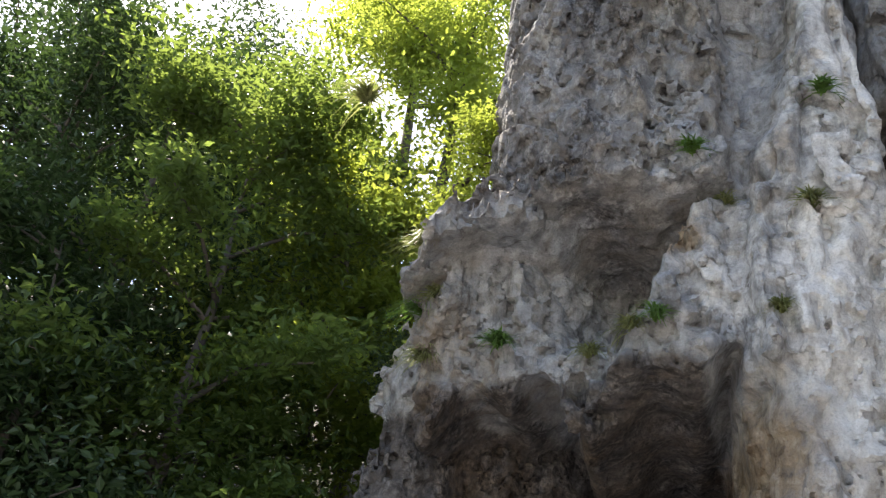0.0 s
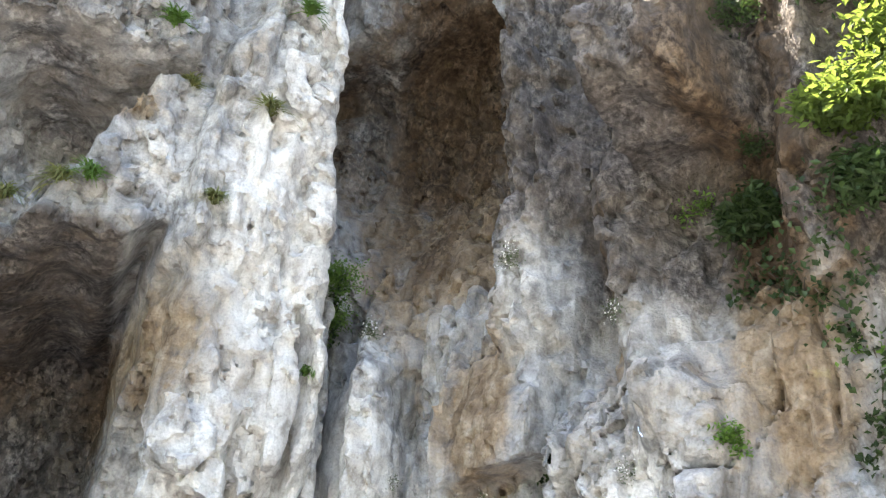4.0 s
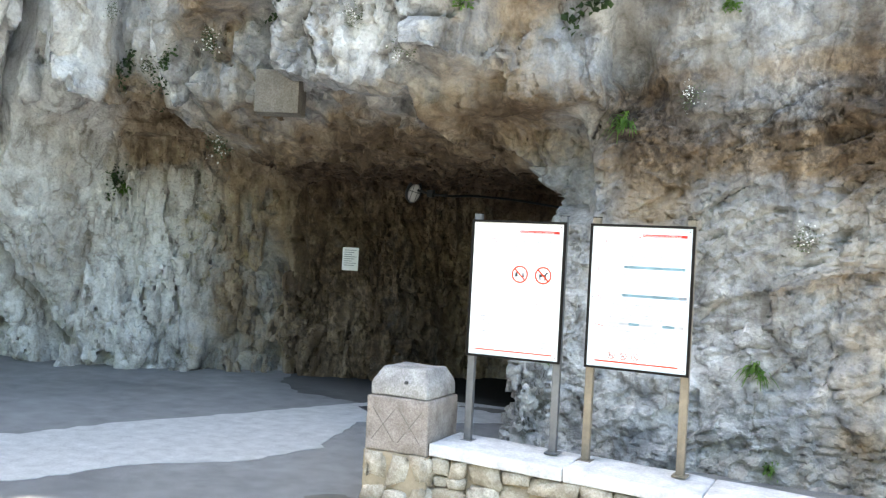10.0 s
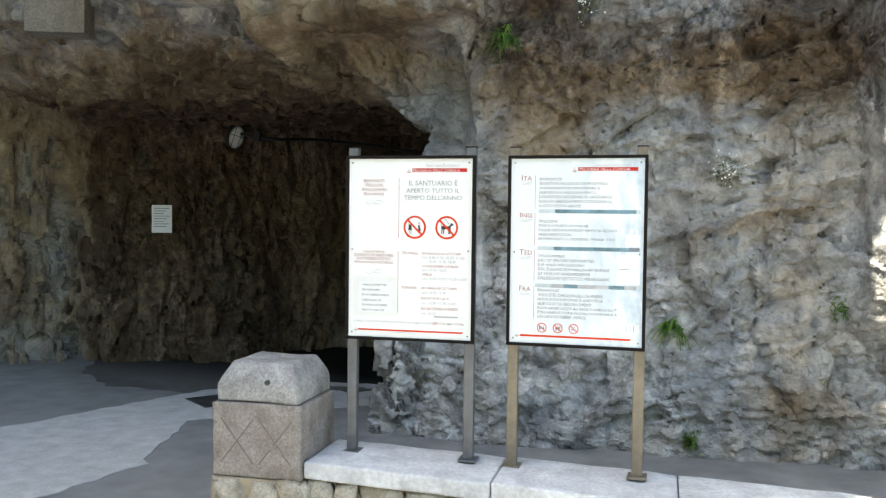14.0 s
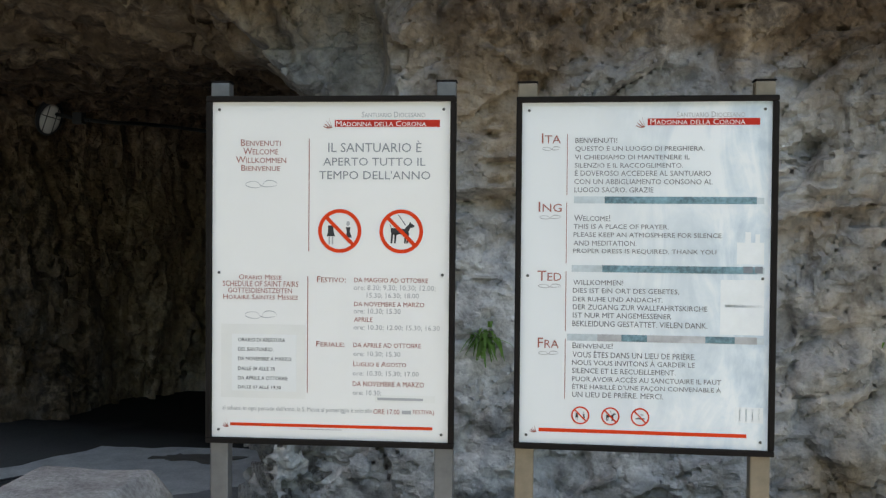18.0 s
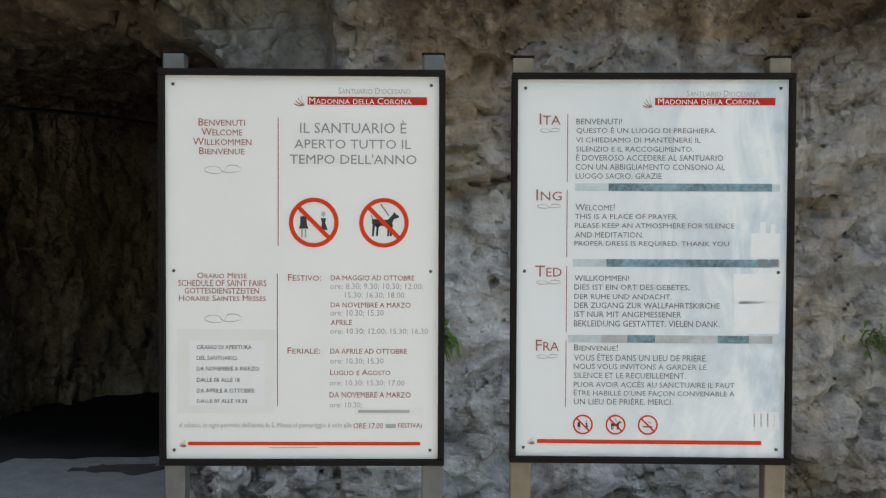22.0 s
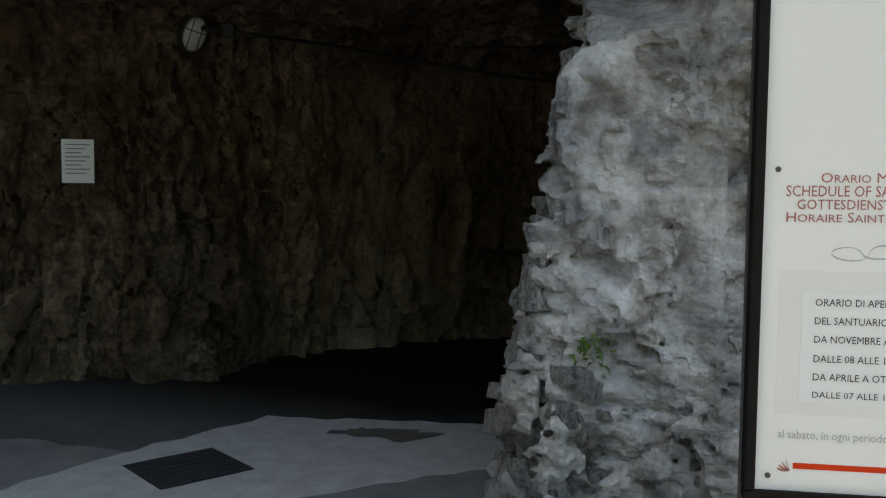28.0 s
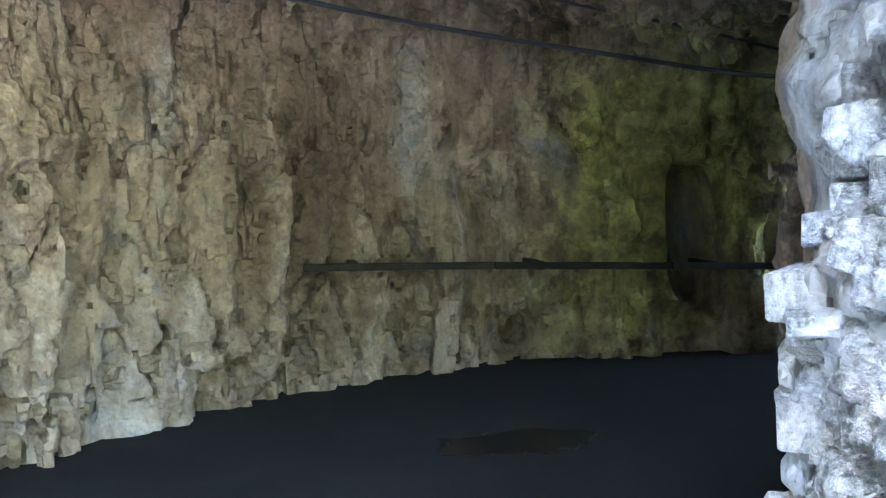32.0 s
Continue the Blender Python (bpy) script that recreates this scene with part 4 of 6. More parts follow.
RUBBLE = stone_material("rubble_stone", (0.20, 0.175, 0.14), (0.70, 0.66, 0.57), 9, 0.5)
DRESSED = stone_material("pinkish_dressed_stone", (0.17, 0.15, 0.142), (0.37, 0.335, 0.32), 9, 0.15)
GROOVE = plain("dirt_in_grooves", (0.17, 0.15, 0.135), 0.95, vary=0.3, scale=60)
MARBLE = stone_material("grey_white_marble", (0.42, 0.425, 0.44), (0.78, 0.78, 0.78), 5, 0.06, 0.4)
CAPSTONE = stone_material("worn_grey_capstone", (0.19, 0.18, 0.18), (0.43, 0.42, 0.41), 8, 0.1)
MORTAR = plain("sandy_mortar", (0.31, 0.255, 0.18), 0.95, vary=0.3, scale=40, bump=0.6)


def cap_z(x):
    return 0.462 - 0.032 * x


X0, X1 = -0.13, 2.46
parapet = thing("parapet_wall", 1.15, -0.03, 0, "low rubble stone parapet wall with pale marble coping slabs", "parapet")
rng = random.Random(11)
core = block(X0 - 1.15, X1 - 1.15 - 0.03, -0.164, 0.184, -0.05, 0.30)
for v in core.verts:
    if v.co.z > 0.1:
        v.co.z = cap_z(v.co.x + 1.15) - 0.085
part("mortar_core", core, MORTAR, parapet)


def rubble(x0, x1, z0, z1, y, rng, depth=0.07):
    """One uneven rubble stone, its face at y."""
    b = bmesh.new()
    bmesh.ops.create_cube(b, size=1.0)
    bmesh.ops.bevel(b, geom=b.edges[:], offset=0.09, segments=2, affect="EDGES")
    cut = [Vector((rng.uniform(-1, 1), -0.4, rng.uniform(-1, 1))).normalized() for _ in range(3)]
    k = rng.uniform(-0.3, 0.3)
    for v in b.verts:
        nx, ny, nz = v.co
        for d in cut:
            over = v.co.dot(d) - 0.52
            if over > 0:
                v.co -= d * over
        nx, ny, nz = v.co
        n = noise.noise(Vector((nx * 2 + x0 * 9, ny * 2, nz * 2 + z0 * 7)))
        v.co = Vector(((x0 + x1) / 2 + (nx + k * nz) * (x1 - x0) * (1 + 0.3 * n), y + (ny - 0.1) * depth * (1 + 0.5 * n), (z0 + z1) / 2 + (nz + k * 0.5 * nx) * (z1 - z0) * (1 + 0.3 * n)))
    return b


for side, y in ((0, -0.165), (1, 0.185)):
    x = X0 + 0.01
    while x < X1 - 0.08:
        w = min(rng.uniform(0.16, 0.34), X1 - 0.05 - x)
        top = cap_z(x) - 0.088
        zz, rows = 0.0, rng.choice((1, 2, 2, 3))
        cuts = sorted(rng.uniform(0.25, 0.75) for _ in range(rows - 1))
        for z0, z1 in zip([0.0] + cuts, cuts + [1.0]):
            halves = 2 if (z1 - z0) < 0.45 and w > 0.24 and rng.random() < 0.6 else 1
            c = rng.uniform(0.4, 0.6)
            for xa, xb in (((0, 1),) if halves == 1 else ((0, c), (c, 1))):
                part("stone", rubble(x - 1.15 + xa * w - 0.006, x - 1.15 + xb * w + 0.006, z0 * top - 0.004, z1 * top + 0.004 + rng.uniform(-0.012, 0.004), y + rng.uniform(-0.022, 0.014), rng), RUBBLE, parapet, "", True)
        x += w
for a, c in ((X0, 0.78), (0.785, 1.62), (1.625, X1 + 0.04)):
    b = block(a - 1.15, c - 1.15, -0.235, 0.245, 0.0, 0.085, 0.012, 0.0, rng, 5)
    for v in b.verts:
        n = noise.noise(Vector((v.co.x * 5 + a, v.co.y * 5, v.co.z * 5)))
        v.co.z += cap_z(v.co.x + 1.15) - 0.085 + 0.004 * n
        v.co.y += 0.012 * n + (0.014 * noise.noise(Vector((v.co.x * 14, a, 3.0))) if abs(v.co.y) > 0.2 else 0)
        if c > 2 and v.co.x > X1 - 1.15 - 0.05:
            v.co.y *= 0.86
    part("coping_slab", b, MARBLE, parapet, "", True)

pillar = thing("stone_pillar", -0.37, -0.05, 0, "squat carved stone pillar end post with a chamfered cap", "pillar")
for face in range(4):
    x = -0.25
    while x < 0.22:
        w = min(rng.uniform(0.13, 0.24), 0.25 - x)
        cut = rng.uniform(0.13, 0.24)
        for z0, z1 in ((0.0, cut), (cut, 0.372)):
            b = rubble(x + 0.004, x + w - 0.004, z0 + 0.003, z1 - 0.004, -0.225 + rng.uniform(-0.012, 0.01), rng, 0.08)
            bmesh.ops.rotate(b, verts=b.verts[:], cent=(0, 0, 0), matrix=Matrix.Rotation(face * math.pi / 2, 3, "Z"))
            part("base_stone", b, RUBBLE, pillar, "", True)
        x += w
part("core", block(-0.238, 0.238, -0.238, 0.238, -0.03, 0.369, 0.01), MORTAR, pillar)
b = block(-0.232, 0.232, -0.232, 0.232, 0.372, 0.735, 0.012, 0.0, rng, 6)
for v in b.verts:
    n = noise.noise(v.co * 9)
    v.co += Vector((n, noise.noise(v.co * 11), n * 0.3)) * 0.005
part("carved_block", b, DRESSED, pillar, "pinkish grey block with carved crossing lines", True)
b = block(-0.215, 0.215, -0.215, 0.215, 0.738, 0.93, 0.014, 0.0, rng, 6)
for v in b.verts:
    t = max(0.0, (v.co.z - 0.83) / 0.10)
    v.co.x *= 1 - 0.26 * t
    v.co.y *= 1 - 0.26 * t
    v.co += Vector((1, 1, 1)) * 0.006 * noise.noise(v.co * 8)
cap = part("chamfered_cap", b, CAPSTONE, pillar, "worn grey chamfered cap stone", True)
b = bmesh.new()
bmesh.ops.create_cone(b, cap_ends=True, segments=10, radius1=0.012, radius2=0.012, depth=0.02)
for v in b.verts:
    v.co = Vector((v.co.x + 0.05, v.co.z - 0.212, v.co.y + 0.84))
part("iron_stub", b, IRON, cap, "small rusty iron stub")
# Thin dark bars draw the crossing carved lines.
for sgn in (-1, 1):
    for k in range(2):
        b = block(-0.14, 0.14, -0.0015, 0.003, -0.004, 0.004, 0.001)
        for v in b.verts:
            x, z = v.co.x, v.co.z
            a = sgn * radians(52)
            v.co = Vector((x * math.cos(a) - z * math.sin(a) - 0.1 + 0.2 * k, v.co.y - 0.2325, 0.55 + x * math.sin(a) + z * math.cos(a)))
        part("carved_line", b, GROOVE, pillar)

# pale paving beyond the end of the parapet
PAVE = stone_material("pale_paving", (0.34, 0.335, 0.32), (0.52, 0.51, 0.49), 3, 0.1)
paving = thing("pavement_slabs", 3.6, -0.6, 0, "pale stone paving slabs beyond the parapet", "paving", kind="structure")
for i in range(5):
    for j in range(4):
        part("paving_slab", block(-1.05 + i * 0.6 + 0.004, -1.05 + (i + 1) * 0.6 - 0.004, -1.0 + j * 0.6 + 0.004, -1.0 + (j + 1) * 0.6 - 0.004, -0.03, 0.02 + rng.uniform(-0.003, 0.003), 0.006), PAVE, paving)

# ---- information boards ----
STEEL = plain("galvanised_steel", (0.17, 0.175, 0.185), 0.45, 0.7, vary=0.25, scale=25)
BROWNSTEEL = plain("browned_steel", (0.25, 0.21, 0.16), 0.5, 0.5, vary=0.3, scale=25)
DARKFRAME = plain("dark_frame_metal", (0.013, 0.011, 0.010), 0.75, 0.0, vary=0.25, scale=30, spec=0.1)
PANEL = plain("white_laminate", (0.82, 0.81, 0.79), 0.32, vary=0.025, scale=6, spec=0.5)
SCREW = plain("screw_head", (0.10, 0.10, 0.10), 0.35, 0.8, vary=0.1)
PW, PH, PZ = 0.63, 0.887, 1.05


def tube(x0, x1, y0, y1, z0, z1):
    return block(x0, x1, y0, y1, z0, z1, 0.004)


def board(x, y, yaw, post_mat, foot_z, label):
    """A white panel in a dark metal frame on two square posts; its own x runs along the panel."""
    top = thing("information_board", x, y, 0, label, "information sign", "boards at the tunnel")
    top.rotation_euler = (0, 0, radians(yaw))
    for px in (-0.012, PW - 0.038):
        post = part("post", tube(px, px + 0.05, 0.02, 0.06, foot_z, PZ + PH + 0.055), post_mat, top)
        part("post_cap", tube(px - 0.002, px + 0.052, 0.018, 0.062, PZ + PH + 0.055, PZ + PH + 0.06), DARKFRAME, post)
        part("foot_plate", tube(px - 0.02, px + 0.07, -0.01, 0.09, foot_z - 0.004, foot_z + 0.008), post_mat, post)
    t = 0.015
    part("frame_bar", tube(-t, PW + t, -0.012, 0.018, PZ + PH, PZ + PH + t), DARKFRAME, top)
    part("frame_bar", tube(-t, PW + t, -0.012, 0.018, PZ - t, PZ), DARKFRAME, top)
    part("frame_bar", tube(-t, 0, -0.012, 0.018, PZ + 0.0005, PZ + PH - 0.0005), DARKFRAME, top)
    part("frame_bar", tube(PW, PW + t, -0.012, 0.018, PZ + 0.0005, PZ + PH - 0.0005), DARKFRAME, top)
    panel = part("panel", block(0, PW, 0.0, 0.016, PZ, PZ + PH), PANEL, top, "white printed laminate panel")
    for sx in (0.018, PW - 0.018):
        for sz in (0.02, PH * 0.493, PH - 0.02):
            b = bmesh.new()
            bmesh.ops.create_cone(b, cap_ends=True, segments=12, radius1=0.0042, radius2=0.003, depth=0.004)
            for v in b.verts:
                v.co = Vector((v.co.x + sx, -v.co.z - 0.0015, v.co.y + PZ + sz))
            part("screw", b, SCREW, panel)
    return top, panel


def photo_print():
    """White laminate whose right half carries a faded blue-grey photograph."""
    m, ns, ls, b = node_mat("faded_photo_laminate", 0.3, 0.5)
    v = coords(ns, ls)
    sx = ns.new("ShaderNodeSeparateXYZ")
    ls.new(v, sx.inputs[0])
    clouds = noise_node(ns, ls, 1.0, 6, 0.6, coords(ns, ls, (9, 1, 3.2)), 1.2)
    grain = noise_node(ns, ls, 26.0, 4, 0.6, v, 0.4)
    mixf = calc(ns, ls, "ADD", clouds, calc(ns, ls, "MULTIPLY", grain, 0.25))
    pic = ramp(ns, ls, mixf, [(0.5, (0.44, 0.545, 0.64)), (0.62, (0.64, 0.725, 0.79)), (0.74, (0.82, 0.85, 0.87))])
    side = calc(ns, ls, "ADD", sx.outputs[0], calc(ns, ls, "MULTIPLY", calc(ns, ls, "SUBTRACT", clouds, 0.5), 0.35))
    fac = calc(ns, ls, "MULTIPLY", calc(ns, ls, "SUBTRACT", side, 0.12), 1.9, clamp=True)
    ls.new(mixed(ns, ls, calc(ns, ls, "MULTIPLY", fac, 0.9), (0.765, 0.785, 0.795), pic), b.inputs["Base Color"])
    return m


PHOTO_PANEL = photo_print()
BOARD_A, PANEL_A = board(0.0, 0.0, 0.0, STEEL, 0.455, "white board with opening times and ban signs on grey posts")
BOARD_B, PANEL_B = board(0.815, 0.03, -2.0, BROWNSTEEL, 0.43, "white four-language welcome board on brownish steel posts")
PANEL_B.data.materials[0] = PHOTO_PANEL

# ---- paper notice, plaque, lamp and cable on the rock ----
PAPER = plain("notice_paper", (0.8, 0.8, 0.79), 0.6, vary=0.03, scale=8)
INK = plain("grey_ink", (0.22, 0.22, 0.24), 0.7, vary=0.1)
PLAQUE = stone_material("weathered_plaque", (0.15, 0.132, 0.108), (0.27, 0.245, 0.21), 6, 0.0)
notice = thing("paper_notice", -3.71, 4.46, 1.59, "white A4 paper notice fixed to the tunnel rock", "notice")
notice.rotation_euler = (0, 0, radians(22))
part("sheet_of_paper", block(-0.105, 0.105, -0.004, 0.004, -0.149, 0.149, 0.001), PAPER, notice)
for i in range(8):
    part("text_line", block(-0.08, 0.08 - 0.03 * (i % 3), -0.0055, -0.003, 0.11 - i * 0.028, 0.117 - i * 0.028), INK, notice)
plaque = thing("stone_plaque", -3.17, 2.0, 3.29, "blank weathered square stone plaque set in the overhang", "plaque")
plaque.rotation_euler = (0, 0, radians(20))
part("slab", block(-0.23, 0.23, -0.055, 0.25, -0.22, 0.22, 0.008), PLAQUE, plaque)

# ---- plants ----
def leaf_material(name, dark, light, glow, through_amount=0.5):
    m = bpy.data.materials.new(name)
    m.use_nodes = True
    ns, ls = m.node_tree.nodes, m.node_tree.links
    ns.clear()
    out = ns.new("ShaderNodeOutputMaterial")
    geo = ns.new("ShaderNodeNewGeometry")
    v = coords(ns, ls)
    f = calc(ns, ls, "ADD", calc(ns, ls, "MULTIPLY", geo.outputs["Random Per Island"], 0.6), calc(ns, ls, "MULTIPLY", noise_node(ns, ls, 0.8, 3, 0.5, v), 0.4))
    c = ramp(ns, ls, f, [(0.2, dark), (0.8, light)])
    d = ns.new("ShaderNodeBsdfPrincipled")
    d.inputs["Roughness"].default_value = 0.5
    d.inputs["Specular IOR Level"].default_value = 0.3
    ls.new(c, d.inputs["Base Color"])
    t = ns.new("ShaderNodeBsdfTranslucent")
    ls.new(mixed(ns, ls, 0.75, c, glow), t.inputs["Color"])
    mx = ns.new("ShaderNodeMixShader")
    mx.inputs[0].default_value = through_amount
    ls.new(d.outputs[0], mx.inputs[1])
    ls.new(t.outputs[0], mx.inputs[2])
    ls.new(mx.outputs[0], out.inputs[0])
    return m


# One foliage in three tints; sunlit and shaded brightness is put into the colours.
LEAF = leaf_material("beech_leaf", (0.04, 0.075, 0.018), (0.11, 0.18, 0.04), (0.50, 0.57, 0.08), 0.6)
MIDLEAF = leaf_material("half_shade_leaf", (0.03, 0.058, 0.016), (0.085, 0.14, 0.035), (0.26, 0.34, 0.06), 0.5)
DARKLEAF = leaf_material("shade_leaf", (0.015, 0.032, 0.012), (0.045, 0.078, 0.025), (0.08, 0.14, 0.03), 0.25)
GRASS = leaf_material("dry_grass", (0.10, 0.12, 0.04), (0.32, 0.31, 0.13), (0.3, 0.34, 0.1), 0.35)
FERN = leaf_material("fern_green", (0.055, 0.115, 0.025), (0.14, 0.25, 0.05), (0.2, 0.35, 0.06), 0.35)
TUFT = leaf_material("grey_green_tuft", (0.05, 0.07, 0.035), (0.14, 0.17, 0.09), (0.15, 0.2, 0.08), 0.2)
PETAL = plain("white_petal", (0.75, 0.75, 0.72), 0.6, vary=0.05)
BARK = plain("bark", (0.09, 0.075, 0.06), 0.9, vary=0.4, scale=14, bump=0.8)


def leaves(centres, sizes, rs, droop=0.2, narrow=0.45):
    """Folded leaf quads at the given centres, turned at random."""
    n = len(centres)
    a = rs.rand(n) * 2 * np.pi
    tilt = rs.normal(-droop, 0.5, n)
    f = np.stack([np.cos(a) * np.cos(tilt), np.sin(a) * np.cos(tilt), np.sin(tilt)], 1)
    side = np.stack([-np.sin(a), np.cos(a), np.zeros(n)], 1)
    up = np.cross(f, side)
    roll = rs.normal(0, 0.6, n)[:, None]
    side = side * np.cos(roll) + up * np.sin(roll)
    up = np.cross(f, side)
    sz = sizes[:, None]
    w = narrow * sz * 0.5
    v = np.stack([centres - f * sz * 0.5, centres + side * w + up * w * 0.35, centres + f * sz * 0.5, centres - side * w + up * w * 0.35], 1)
    return v.reshape(-1, 3), np.arange(4 * n).reshape(-1, 4)


def stick(bm, a, b, r0, r1, seg=7):
    """A tapered limb from a to b."""
    a, b = Vector(a), Vector(b)
    q = (b - a).to_track_quat("Z", "Y")
    rings = []
    for p, r in ((a, r0), (b, r1)):
        rings.append([bm.verts.new(p + q @ Vector((r * math.cos(k * 2 * math.pi / seg), r * math.sin(k * 2 * math.pi / seg), 0))) for k in range(seg)])
    for k in range(seg):
        j = (k + 1) % seg
        bm.faces.new((rings[0][k], rings[0][j], rings[1][j], rings[1][k]))
    bm.faces.new(rings[1])


def tree(x, y, z, height, spread, seed, leafmat=LEAF, count=9000, size=0.15, lean=(0, 0), crown_from=0.3, label="tall leafy broadleaved tree with an uneven crown"):
    rs = np.random.RandomState(seed)
    top = thing("tree", x, y, z, label, "tree", "trees beside the cliff")
    bm = bmesh.new()
    pts = [Vector((0, 0, -0.3))]
    for i in range(1, 8):
        t = i / 7
        pts.append(Vector((lean[0] * t + rs.normal(0, 0.12), lean[1] * t + rs.normal(0, 0.12), height * 0.9 * t)))
    r = 0.035 * height * 0.45
    for i in range(7):
        stick(bm, pts[i], pts[i + 1], r * (1 - i / 7.5), r * (1 - (i + 1) / 7.5), 9)
    part("trunk", bm, BARK, top, "", True)
    ends = []
    for k in range(26):
        t = rs.uniform(crown_from, 1.0)
        base = pts[min(6, int(t * 7))].lerp(pts[min(7, int(t * 7) + 1)], t * 7 % 1)
        a = rs.rand() * 2 * math.pi
        ln = spread * (1.15 - 0.75 * abs(t - 0.5)) * rs.uniform(0.55, 1.1)
        tip = base + Vector((math.cos(a) * ln, math.sin(a) * ln, rs.uniform(0.05, 0.5) * ln))
        bm = bmesh.new()
        mid = base.lerp(tip, 0.5) + Vector((0, 0, 0.12 * ln))
        stick(bm, base, mid, r * 0.34 * (1.1 - t * 0.6), r * 0.2 * (1.1 - t * 0.6), 6)
        stick(bm, mid, tip, r * 0.2 * (1.1 - t * 0.6), r * 0.05, 6)
        part("limb", bm, BARK, top, "", True)
        for u in (0.45, 0.75, 1.0):
            ends.append(tuple(base.lerp(tip, u) + Vector((0, 0, 0.1 * ln))))
    ends = np.array(ends)
    pick = rs.randint(0, len(ends), count)
    rad = rs.uniform(0.3, 0.75, len(ends))[pick][:, None] * spread * 0.34
    c = ends[pick] + rs.normal(0, 1, (count, 3)) * rad * np.array([1, 1, 0.55])
    v, q = leaves(c, rs.uniform(0.6, 1.2, count) * size, rs)
    ob = tagged(new("crown", mesh_of("crown", v, q, leafmat)), kind="stuff")
    ob.parent = top
    return top


def shrub(pos, radius, seed, leafmat=LEAF, count=900, size=0.07, label="small green shrub rooted in a rock crevice", flat=(1, 1, 0.8), out=Vector((0, -1, 0)), hang=0.0, name="shrub", category="shrub", group="shrubs on the cliff"):
    rs = np.random.RandomState(seed)
    pos = Vector(pos)
    top = thing(name, *pos, label, category, group)
    bm = bmesh.new()
    tips = []
    for k in range(9):
        d = Vector((rs.normal(0, 0.6), rs.normal(0, 0.6), rs.uniform(0.0, 1.0) - hang)) + Vector(out) * 0.9
        tip = d.normalized() * radius * rs.uniform(0.5, 1.05)
        stick(bm, -Vector(out) * 0.12, tip, 0.012 * radius + 0.004, 0.003, 5)
        tips.append(tuple(tip))
    part("stem", bm, BARK, top)
    tips = np.array(tips)
    pick = rs.randint(0, len(tips), count)
    u = rs.uniform(0.35, 1.05, count)[:, None]
    c = tips[pick] * u + rs.normal(0, 0.2, (count, 3)) * radius * np.array(flat)
    v, q = leaves(c, rs.uniform(0.6, 1.3, count) * size, rs)
    ob = tagged(new("foliage", mesh_of("foliage", v, q, leafmat)), kind="stuff")
    ob.parent = top
    return top


def blades(pos, out, count, length, seed, mat=GRASS, name="grass_tuft", label="tuft of long dry grass hanging from the rock", width=0.006, droop=0.8, category="grass tuft", group="tufts on the cliff"):
    """Arching blades of three quads each."""
    rs = np.random.RandomState(seed)
    top = thing(name, *pos, label, category, group)
    o = np.array(out)
    vs, qs = [], []
    for i in range(count):
        d = o * rs.uniform(0.2, 0.9) + np.array([rs.normal(0, 0.45), rs.normal(0, 0.45), rs.uniform(0.2, 1.0)])
        d /= np.linalg.norm(d)
        side = np.cross(d, (0, 0, 1.0))
        side /= np.linalg.norm(side) + 1e-6
        ln = length * rs.uniform(0.5, 1.1)
        p = rs.normal(0, 0.03, 3)
        for k in range(4):
            t = k / 3
            c = p + d * ln * t + np.array([0, 0, -droop * ln * t * t])
            w = width * (1 - 0.85 * t) * (0.6 + rs.rand())
            vs += [c - side * w, c + side * w]
        b = i * 8
        qs += [(b + 2 * k, b + 2 * k + 1, b + 2 * k + 3, b + 2 * k + 2) for k in range(3)]
    ob = tagged(new("grass", mesh_of("grass", np.array(vs), np.array(qs), mat)), kind="stuff")
    ob.parent = top
    return top


def flower_tuft(pos, out, radius, seed, blooms=40, label="cushion of small white flowers growing on the rock"):
    rs = np.random.RandomState(seed)
    top = thing("flower_cushion", *pos, label, "flowers", "flower cushions on the cliff")
    o = np.array(out)
    n = int(260 * (radius / 0.1))
    c = rs.normal(0, 1, (n, 3)) * radius * np.array([0.55, 0.4, 0.6]) + o * radius * 0.3
    v, q = leaves(c, rs.uniform(0.5, 1.2, n) * radius * 0.3, rs)
    ob = tagged(new("foliage", mesh_of("foliage", v, q, TUFT)), kind="stuff")
    ob.parent = top
    if blooms:
        c = rs.normal(0, 1, (blooms, 3)) * radius * np.array([0.6, 0.25, 0.65]) + o * radius * 0.75
        v, q = leaves(c, np.full(blooms, radius * 0.22), rs, 0.6, 0.9)
        ob = tagged(new("blossom", mesh_of("blossom", v, q, PETAL)), kind="stuff")
        ob.parent = top
    return top


# wooded hillside across the valley, behind the walker; unseen, added to block low sky light
FAR_WOOD = plain("far_woodland", (0.05, 0.075, 0.03), 0.9, vary=0.5, scale=0.25, bump=1.0)
hx, hy = np.meshgrid(np.linspace(-160, 160, 80), np.linspace(-70, -190, 40), indexing="ij")
hz = np.maximum(0, -hy - 70) * 0.75 + 5 * np.sin(hx * 0.05) + 3 * np.sin(hx * 0.17 + hy * 0.1) - 4
hi_ = np.arange(hx.size).reshape(hx.shape)
tagged(new("backdrop_hillside", mesh_of("backdrop_hillside", np.stack([hx, hy, hz], -1).reshape(-1, 3), np.stack([hi_[:-1, :-1], hi_[1:, :-1], hi_[1:, 1:], hi_[:-1, 1:]], -1).reshape(-1, 4), FAR_WOOD, True)), "distant wooded hillside across the valley", "hillside", kind="structure")

